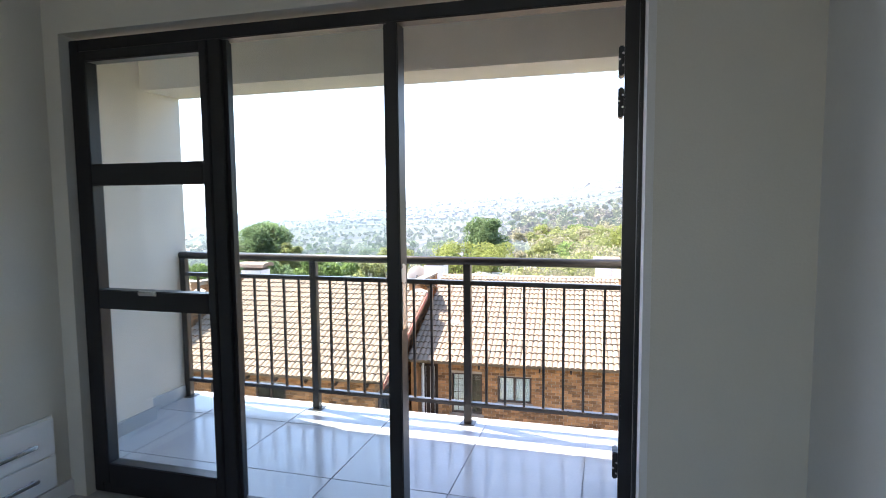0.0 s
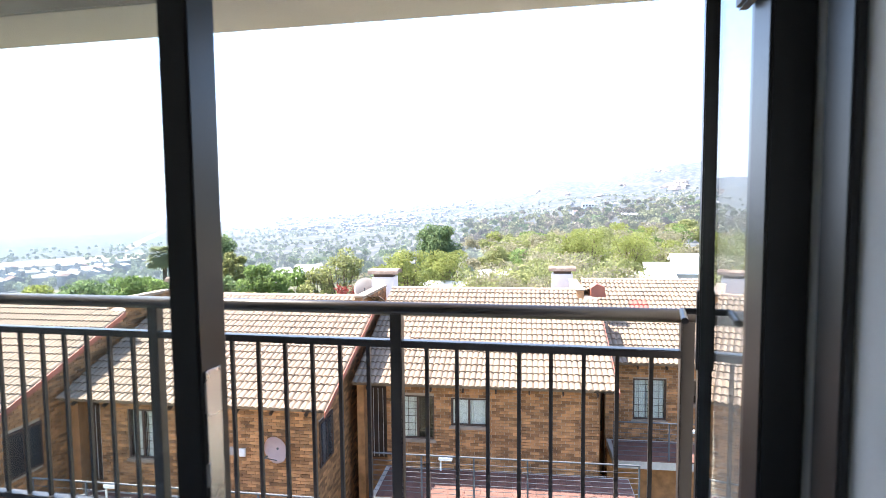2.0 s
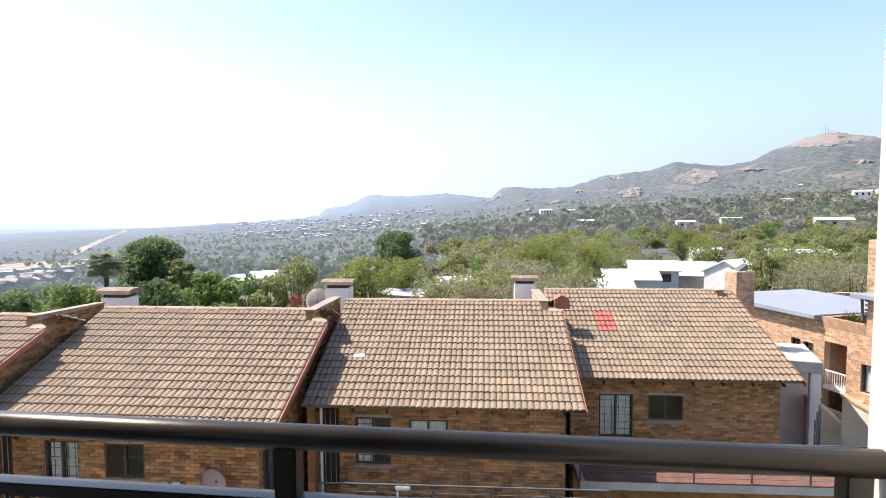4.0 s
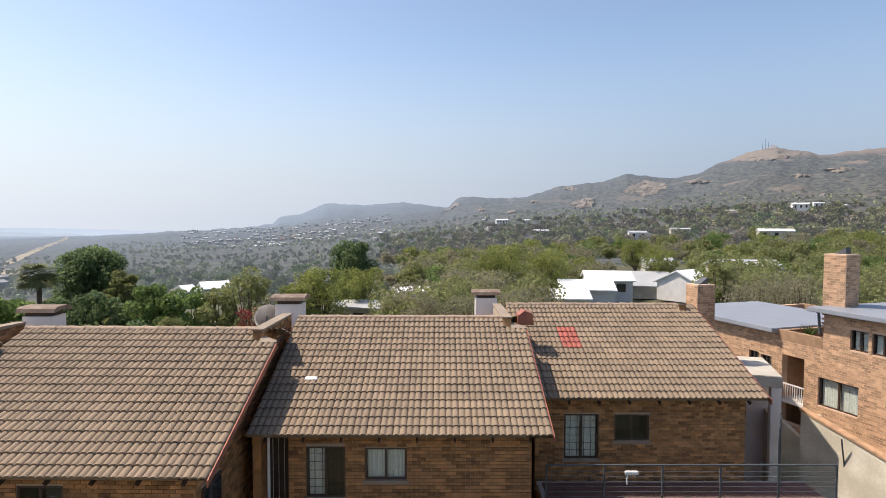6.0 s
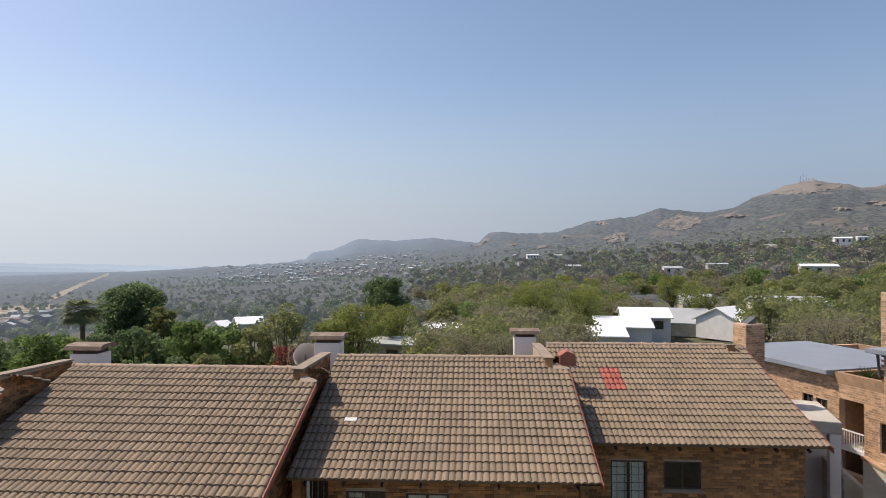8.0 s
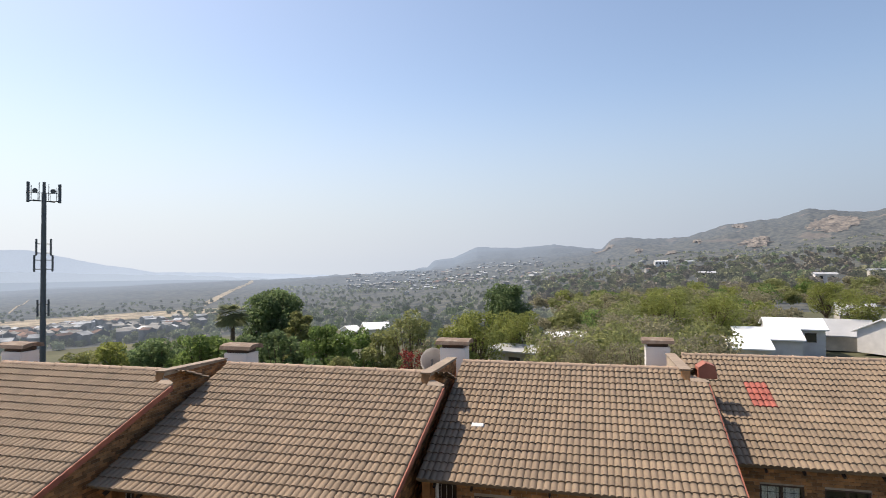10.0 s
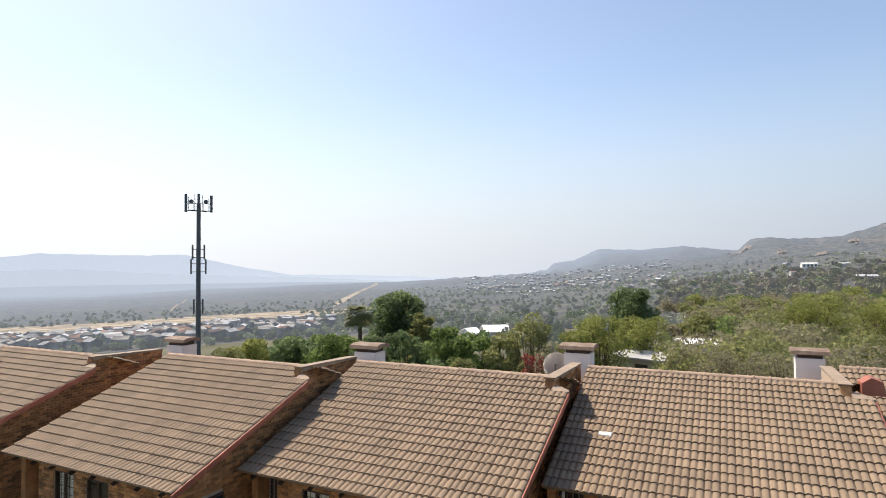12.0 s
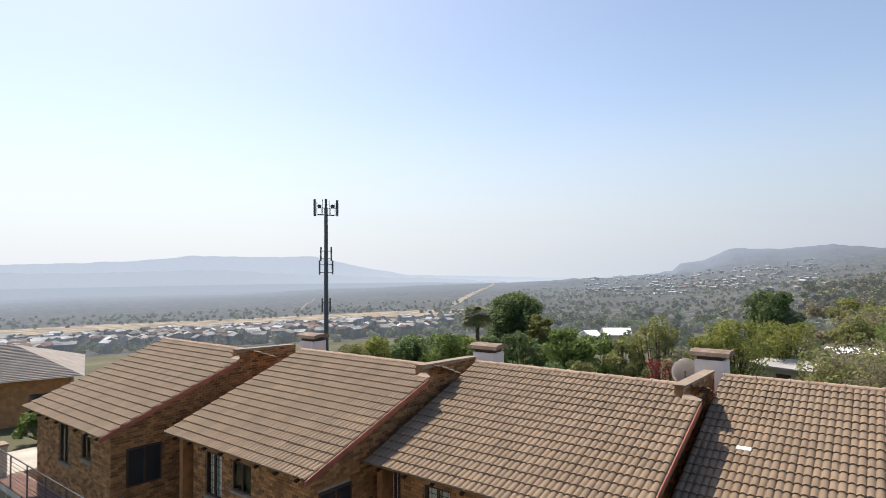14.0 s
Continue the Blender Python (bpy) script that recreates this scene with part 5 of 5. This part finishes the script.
def palm():
    x, y, z = spot(-37.7, 54)
    t = empty("palm_tree", pose(x, y, z), "fan palm with drooping green fronds", "tree")
    h = 1.5 + 54 * math.tan(radians(-4.45)) - z
    part("trunk", tubes(((0, 0, -0.2), (0, 0, h), 0.22, 0.17)), BARK, t)
    rnd, v, q = random.Random(3), [], []
    for i in range(90):
        a, up = rnd.uniform(0, 6.28), rnd.uniform(-0.7, 1.0)
        d = Vector((math.cos(a), math.sin(a), up)).normalized()
        s = d.cross(Vector((0, 0, 1))).normalized()
        o = Vector((0, 0, h)) + d * 0.7
        for j in range(9):
            f = (j - 4) / 4
            e = o + (d * math.cos(f) + s * math.sin(f)) * 1.0 + Vector((0, 0, -0.25 - 0.15 * abs(f)))
            k = len(v)
            v += [tuple(o), tuple((o + e) / 2 + s * 0.09), tuple(e), tuple((o + e) / 2 - s * 0.09)]
            q.append((k, k + 1, k + 2, k + 3))
    part("crown", raw_mesh("crown", v, q, LEAF_PALM), None, t)


palm()


def woods(name, label, az0, az1, r0, r1, count, material, seed, h, leaf, per, clear=()):
    """Far trees that nobody could count, in one mesh of leaf clumps."""
    rnd = np.random.default_rng(seed)
    V, Q, k = [], [], 0
    for _ in range(count):
        az, r = rnd.uniform(az0, az1), math.exp(rnd.uniform(math.log(r0), math.log(r1)))
        if any(a0 < az < a1 and q0 < r < q1 for a0, a1, q0, q1 in clear):
            continue
        x, y, z = spot(az, r)
        hh = h * rnd.uniform(0.6, 1.25)
        w = hh * rnd.uniform(0.8, 1.3)
        n = max(26, int(per * (60 / r) ** 0.9))
        s = leaf * max(1.0, (r / 60) ** 0.62)
        bl = [(x + rnd.uniform(-1, 1) * w * 0.32, y + rnd.uniform(-1, 1) * w * 0.32, z + hh * rnd.uniform(0.3, 0.8), w * rnd.uniform(0.16, 0.3)) for _ in range(9)]
        v, q = leaves(crown_points(rnd, bl, n), s, rnd)
        V.append(v), Q.append(q + k)
        k += len(v)
    tagged(part(name, raw_mesh(name, np.concatenate(V), np.concatenate(Q), material), None), label, "woods", kind="stuff")


CLEAR = ((6.0, 22.5, 40, 96), (-31, -20, 58, 104), (-28.5, -22.5, 70, 112), (-8.5, -3.0, 60, 112), (-13, -7.5, 30, 66), (13, 21, 90, 150))
woods("woods_olive", "olive bushveld woods on the slope", -7, 48, 48, 230, 420, LEAF_OLIVE, 100, 5.5, 0.16, 2300, CLEAR)
woods("woods_grey", "half-bare grey-brown bushveld woods", -9, 48, 46, 230, 380, LEAF_GREY, 101, 5.0, 0.14, 2000, CLEAR)
woods("woods_green", "scattered green trees among houses", -7, 48, 60, 230, 90, LEAF_MID, 102, 5.0, 0.16, 1800, CLEAR)
woods("woods_yellow", "scattered yellow-green trees on the slope", -7, 48, 60, 230, 90, LEAF_YELLOW, 103, 5.5, 0.15, 1900, CLEAR)
# from here on the leaves carry the painted haze tint and glow
woods("woods_slope", "olive woods higher on the slope, haze painted in", -9, 48, 220, 640, 420, WOODS, 106, 5.5, 0.2, 1500, CLEAR)
woods("woods_slope_bare", "brown half-bare woods higher on the slope, haze painted in", -9, 48, 220, 640, 420, WOODSBROWN, 107, 5.0, 0.2, 1300, CLEAR)
woods("woods_slope_green", "green trees higher on the slope, haze painted in", -9, 48, 220, 640, 160, WOODSGREEN, 108, 5.0, 0.2, 1300, CLEAR)
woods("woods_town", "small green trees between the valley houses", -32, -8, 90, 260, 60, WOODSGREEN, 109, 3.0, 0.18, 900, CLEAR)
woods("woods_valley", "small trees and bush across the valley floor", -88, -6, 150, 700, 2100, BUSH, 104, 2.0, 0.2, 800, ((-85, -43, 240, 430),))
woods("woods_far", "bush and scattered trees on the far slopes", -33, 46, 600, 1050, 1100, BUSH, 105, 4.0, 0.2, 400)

# ---- houses of the town ----
def house(az, r, w, d, h, rz, wall, rf, label, pitch=0.25, name="house", lift=0.0):
    x, y, z = spot(az, r)
    t = empty(name, pose(x, y, z + lift, 0, 0, -az + rz), label, "house")
    part("wall", prism([(-d / 2, -1), (d / 2, -1), (d / 2, h), (0, h + d / 2 * pitch), (-d / 2, h)], -w / 2, w / 2, "x"), wall, t)
    part("roof", prism([(-d / 2 - 0.5, h - 0.5 * pitch), (0, h + d / 2 * pitch), (d / 2 + 0.5, h - 0.5 * pitch), (d / 2 + 0.5, h + 0.15 - 0.5 * pitch), (0, h + d / 2 * pitch + 0.15), (-d / 2 - 0.5, h + 0.15 - 0.5 * pitch)], -w / 2 - 0.3, w / 2 + 0.3, "x"), rf, t)
    n = max(1, int(w / 3))
    for i in range(n if h >= 2.0 else 0):
        u = -w / 2 + (i + 0.5) * w / n
        wd = part("window", boxes((u - 0.6, -d / 2 - 0.03, h * 0.35, u + 0.6, -d / 2 + 0.02, h * 0.8)), FRAME, t)
        part("pane", boxes((u - 0.52, -d / 2 - 0.04, h * 0.35 + 0.08, u + 0.52, -d / 2 - 0.031, h * 0.8 - 0.08)), DARKGLASS, wd)
    return t


house(9.0, 74, 5.6, 5, 0.9, 8, PLASTERWHITE, WHITEROOF, "white house with white sheet roof among trees", 0.3, lift=1.3)
house(11.0, 79, 6.6, 6, 1.6, 8, PLASTERWHITE, WHITEROOF, "white two-storey house with white sheet roof", 0.3, lift=1.3)
house(13.0, 84, 6.0, 6, 2.4, 8, PLASTERWHITE, WHITEROOF, "tall white house with white roof", 0.3, lift=1.3)
house(16.6, 92, 5.5, 7, 1.0, 4, PLASTERGREY, GREYROOF, "grey house with wide grey sheet roof", 0.45, lift=1.3)
house(19.9, 86, 4.0, 6, 1.6, 60, PLASTERWHITE, WHITEROOF, "white gabled house beside the grey one", 0.5, lift=1.3)
house(17.4, 116, 5.0, 6, 3.0, 10, PLASTERGREY, GREYROOF, "pale house with green-grey hipped roof", 0.5)
house(24.5, 100, 9, 6, 4.0, 20, PLASTERGREY, GREYROOF, "house with pale green sheet roof", 0.3)
house(-5.9, 96, 5.5, 4, 0.9, 10, PLASTERWHITE, WHITEROOF, "low white-roofed building among trees", 0.25, lift=1.0)
house(-10.0, 58, 5.0, 4.5, 2.6, -25, PLASTERGREY, GREYROOF, "grey flat-roofed shed among trees", 0.12, lift=0.7)
house(-24.4, 125, 5.0, 5, 1.4, 10, PLASTERWHITE, WHITEROOF, "long white-roofed building in the valley", 0.4, lift=1.0)
house(-26.8, 120, 2.2, 4, 2.2, 30, PLASTERWHITE, WHITEROOF, "small white building with bright roof", 0.4, lift=0.3)
house(-29.5, 100, 6.0, 5, 1.8, 10, BRICKRED, GREYROOF, "low brick building with grey roof", 0.3)
house(6.6, 330, 8, 7, 3.0, 10, PLASTERGREY, GREYROOF, "grey villa on the slope", 0.2, lift=1.5)
house(15.5, 260, 7, 6, 2.6, 10, PLASTERWHITE, GREYROOF, "white villa on the slope", 0.2, lift=1.5)
house(19.2, 250, 7, 6, 3.0, 10, PLASTERGREY, GREYROOF, "stone villa on the slope", 0.1, lift=2)
house(28.5, 480, 10, 8, 4.0, 10, PLASTERWHITE, WHITEROOF, "white hillside villa with terraces", 0.2, lift=2)
house(29.8, 470, 6, 7, 5.0, 10, PLASTERWHITE, WHITEROOF, "tall white villa on the hillside", 0.1, lift=2)
house(2.8, 610, 12, 8, 4.0, 10, PLASTERWHITE, WHITEROOF, "large white building on the slope", 0.2, lift=2)
house(26.8, 220, 10, 6, 3.0, 10, PLASTERGREY, WHITEROOF, "long pale roofed house among trees", 0.2, lift=1.5)


def settlement(name, label, az0, az1, r0, r1, count, mats, seed, size):
    rnd = random.Random(seed)
    bm = bmesh.new()
    for _ in range(count):
        az, r = rnd.uniform(az0, az1), rnd.uniform(r0, r1)
        x, y, z = spot(az, r)
        w, d, h = size * rnd.uniform(0.7, 1.5), size * rnd.uniform(0.6, 1.0), 2.6
        m = pose(x, y, z, 0, 0, rnd.uniform(0, 180))
        k = len(bm.faces)
        pts = [(-d / 2, -1), (d / 2, -1), (d / 2, h), (0, h + d * 0.22), (-d / 2, h)]
        lo, hi = [bm.verts.new(m @ Vector((-w / 2, a, b))) for a, b in pts], [bm.verts.new(m @ Vector((w / 2, a, b))) for a, b in pts]
        bm.faces.new(lo), bm.faces.new(hi[::-1])
        c = rnd.randrange(1, len(mats))
        for i in range(5):
            f = bm.faces.new((lo[i], hi[i], hi[(i + 1) % 5], lo[(i + 1) % 5]))
            f.material_index = c if i in (2, 3) else 0
    bmesh.ops.recalc_face_normals(bm, faces=bm.faces)
    me = mesh_of(name, bm)
    for m in mats:
        me.materials.append(m)
    tagged(part(name, me, None), label, "houses", kind="stuff")


# walls and roofs of these houses have the haze painted in
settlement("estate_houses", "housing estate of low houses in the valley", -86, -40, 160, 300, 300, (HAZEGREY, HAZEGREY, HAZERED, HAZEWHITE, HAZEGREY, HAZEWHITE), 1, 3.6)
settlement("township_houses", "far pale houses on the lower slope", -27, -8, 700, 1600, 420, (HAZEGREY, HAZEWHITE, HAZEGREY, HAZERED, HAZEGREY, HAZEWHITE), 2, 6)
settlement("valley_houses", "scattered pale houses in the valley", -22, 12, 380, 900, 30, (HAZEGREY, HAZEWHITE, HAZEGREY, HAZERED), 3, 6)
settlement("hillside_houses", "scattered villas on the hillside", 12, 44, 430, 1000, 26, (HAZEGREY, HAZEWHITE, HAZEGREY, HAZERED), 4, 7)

# sandy field and roads in the valley


def strip(name, line, width, material, label):
    """A band of ground along points of (azimuth, distance)."""
    verts, quads = [], []
    fine = []
    for (a0, r0), (a1, r1) in zip(line, line[1:]):
        fine += [(a0 + (a1 - a0) * i / 12, r0 + (r1 - r0) * i / 12) for i in range(12)]
    for az, r in fine:
        for k in range(4):
            rr = r + width * (k / 3 - 0.5)
            x, y, z = spot(az, rr)
            verts.append((x, y, z + 0.12 + r * 0.0004))
    for i in range(len(fine) - 1):
        for k in range(3):
            a = i * 4 + k
            quads.append((a, a + 1, a + 5, a + 4))
    tagged(part(name, raw_mesh(name, verts, quads, material), None), label, "ground", kind="structure")


# the sand colour includes painted haze and its glow
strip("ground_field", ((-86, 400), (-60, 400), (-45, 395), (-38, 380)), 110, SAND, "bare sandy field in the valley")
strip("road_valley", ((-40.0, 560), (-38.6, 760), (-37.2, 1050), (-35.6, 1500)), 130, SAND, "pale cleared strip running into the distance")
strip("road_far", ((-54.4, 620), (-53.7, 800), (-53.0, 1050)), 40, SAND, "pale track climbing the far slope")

# house with the grey tiled roof beyond the row's end
nh = empty("neighbour_house", pose(-40.2, 7.6, GROUND - 0.3, 0, 0, 72), "brown house with grey tiled hipped roof", "house")
part("wall", boxes((-4.3, -4, 0.2, 4.3, 4, 5.3), bevel=0.02), BRICK, nh)
bm = bmesh.new()
lo = [bm.verts.new(p) for p in ((-4.9, -4.6, 5.1), (4.9, -4.6, 5.1), (4.9, 4.6, 5.1), (-4.9, 4.6, 5.1))]
hi = [bm.verts.new(p) for p in ((-1.5, 0, 6.5), (1.5, 0, 6.5))]
for f in ((lo[0], lo[1], hi[1], hi[0]), (lo[1], lo[2], hi[1]), (lo[2], lo[3], hi[0], hi[1]), (lo[3], lo[0], hi[0]), lo[::-1]):
    bm.faces.new(f)
part("roof", bm, SLATE, nh, "grey tiled hipped roof")
bm = bmesh.new()
for i in range(24):
    f = (i + 0.5) / 24
    for y0, s in ((-4.6, 1), (4.6, -1)):
        box(bm, -4.9 + 3.4 * f, y0 * (1 - f) - 0.03, 5.1 + 1.4 * f, 4.9 - 3.4 * f, y0 * (1 - f) + 0.03, 5.13 + 1.4 * f)
part("tile_course", bm, SLATE, nh)
for u in (-3, 0, 3):
    part("window", boxes((u - 0.5, -4.06, 3.0, u + 0.5, -4.0, 4.3), bevel=0.01), DARKGLASS, nh)

# ---- the mobile phone mast ----
def mast():
    az, r = -52.25, 70
    x, y, z = spot(az, r)
    t = empty("phone_mast", pose(x, y, z, 0, 0, -az), "slim grey steel phone mast with panel antennas", "mast")
    h = 1.5 + r * math.tan(radians(6.75)) - z
    part("pole", tubes(((0, 0, 0), (0, 0, h - 0.9), 0.29, 0.21), seg=16), MAST, t)
    part("platform", tubes(((-1.25, 0, h - 1.75), (1.25, 0, h - 1.75), 0.05), ((-1.25, 0, h - 0.95), (1.25, 0, h - 0.95), 0.03), ((-0.9, -0.8, h - 1.75), (0.9, 0.8, h - 1.75), 0.05),
                           ((-0.5, 0, h - 1.75), (-0.5, 0, h - 0.95), 0.03), ((0.5, 0, h - 1.75), (0.5, 0, h - 0.95), 0.03), seg=6), MAST, t)
    for u, lo_, hi_ in ((-1.3, h - 1.9, h + 0.1), (1.3, h - 1.9, h + 0.0), (0.0, h - 1.2, h + 0.15)):
        part("antenna", boxes((u - 0.14, -0.12, lo_, u + 0.14, 0.12, hi_), bevel=0.03), MAST, t)
    for u, up in ((-1.05, -0.2), (-0.4, 0.1), (0.38, 0.0), (1.05, -0.35)):
        part("whip", tubes(((u, 0.1, h - 1.75), (u, 0.1, h + up), 0.035), seg=6), MAST, t)
    for u in (-0.75, 0.75):
        part("drum_antenna", tubes(((u, -0.1, h - 0.75), (u, 0.25, h - 0.7), 0.24), seg=14), MAST, t)
    for zz, w in ((h - 6.0, 0.6), (h - 7.6, 0.75), (h - 12.0, 0.45)):
        part("bracket", tubes(((-w, 0, zz), (w, 0, zz), 0.04), ((-w, 0, zz - 0.9), (w, 0, zz - 0.9), 0.04), seg=6), MAST, t)
        for s in (-1, 1):
            part("antenna", boxes((s * w - 0.09, -0.1, zz - 1.15, s * w + 0.09, 0.1, zz + 0.5), bevel=0.03), MAST, t)


mast()

# hut and aerials on the summit
x, y, z = spot(26.4, 1590)
t = empty("summit_station", pose(x, y, z, 0, 0, -26), "white hut with thin aerials on the summit", "hut")
part("hut", boxes((-7, -6, -6, 7, 6, 5), bevel=0.3), PLASTERWHITE, t)
for u, h in ((-16, 20), (-22, 13), (-10, 12)):
    part("aerial", tubes(((u, 0, -6), (u, 0, h), 0.45, 0.25), seg=6), MAST, t)
x, y, z = -31.2, 8.1, SLAB - 0.25
tree(x, y, z, 1.5, 2.2, LEAF_MID, "low bright green garden shrub by the paving", 91, n=2500, size=0.09, base=0.1, name="shrub", clumps=16)
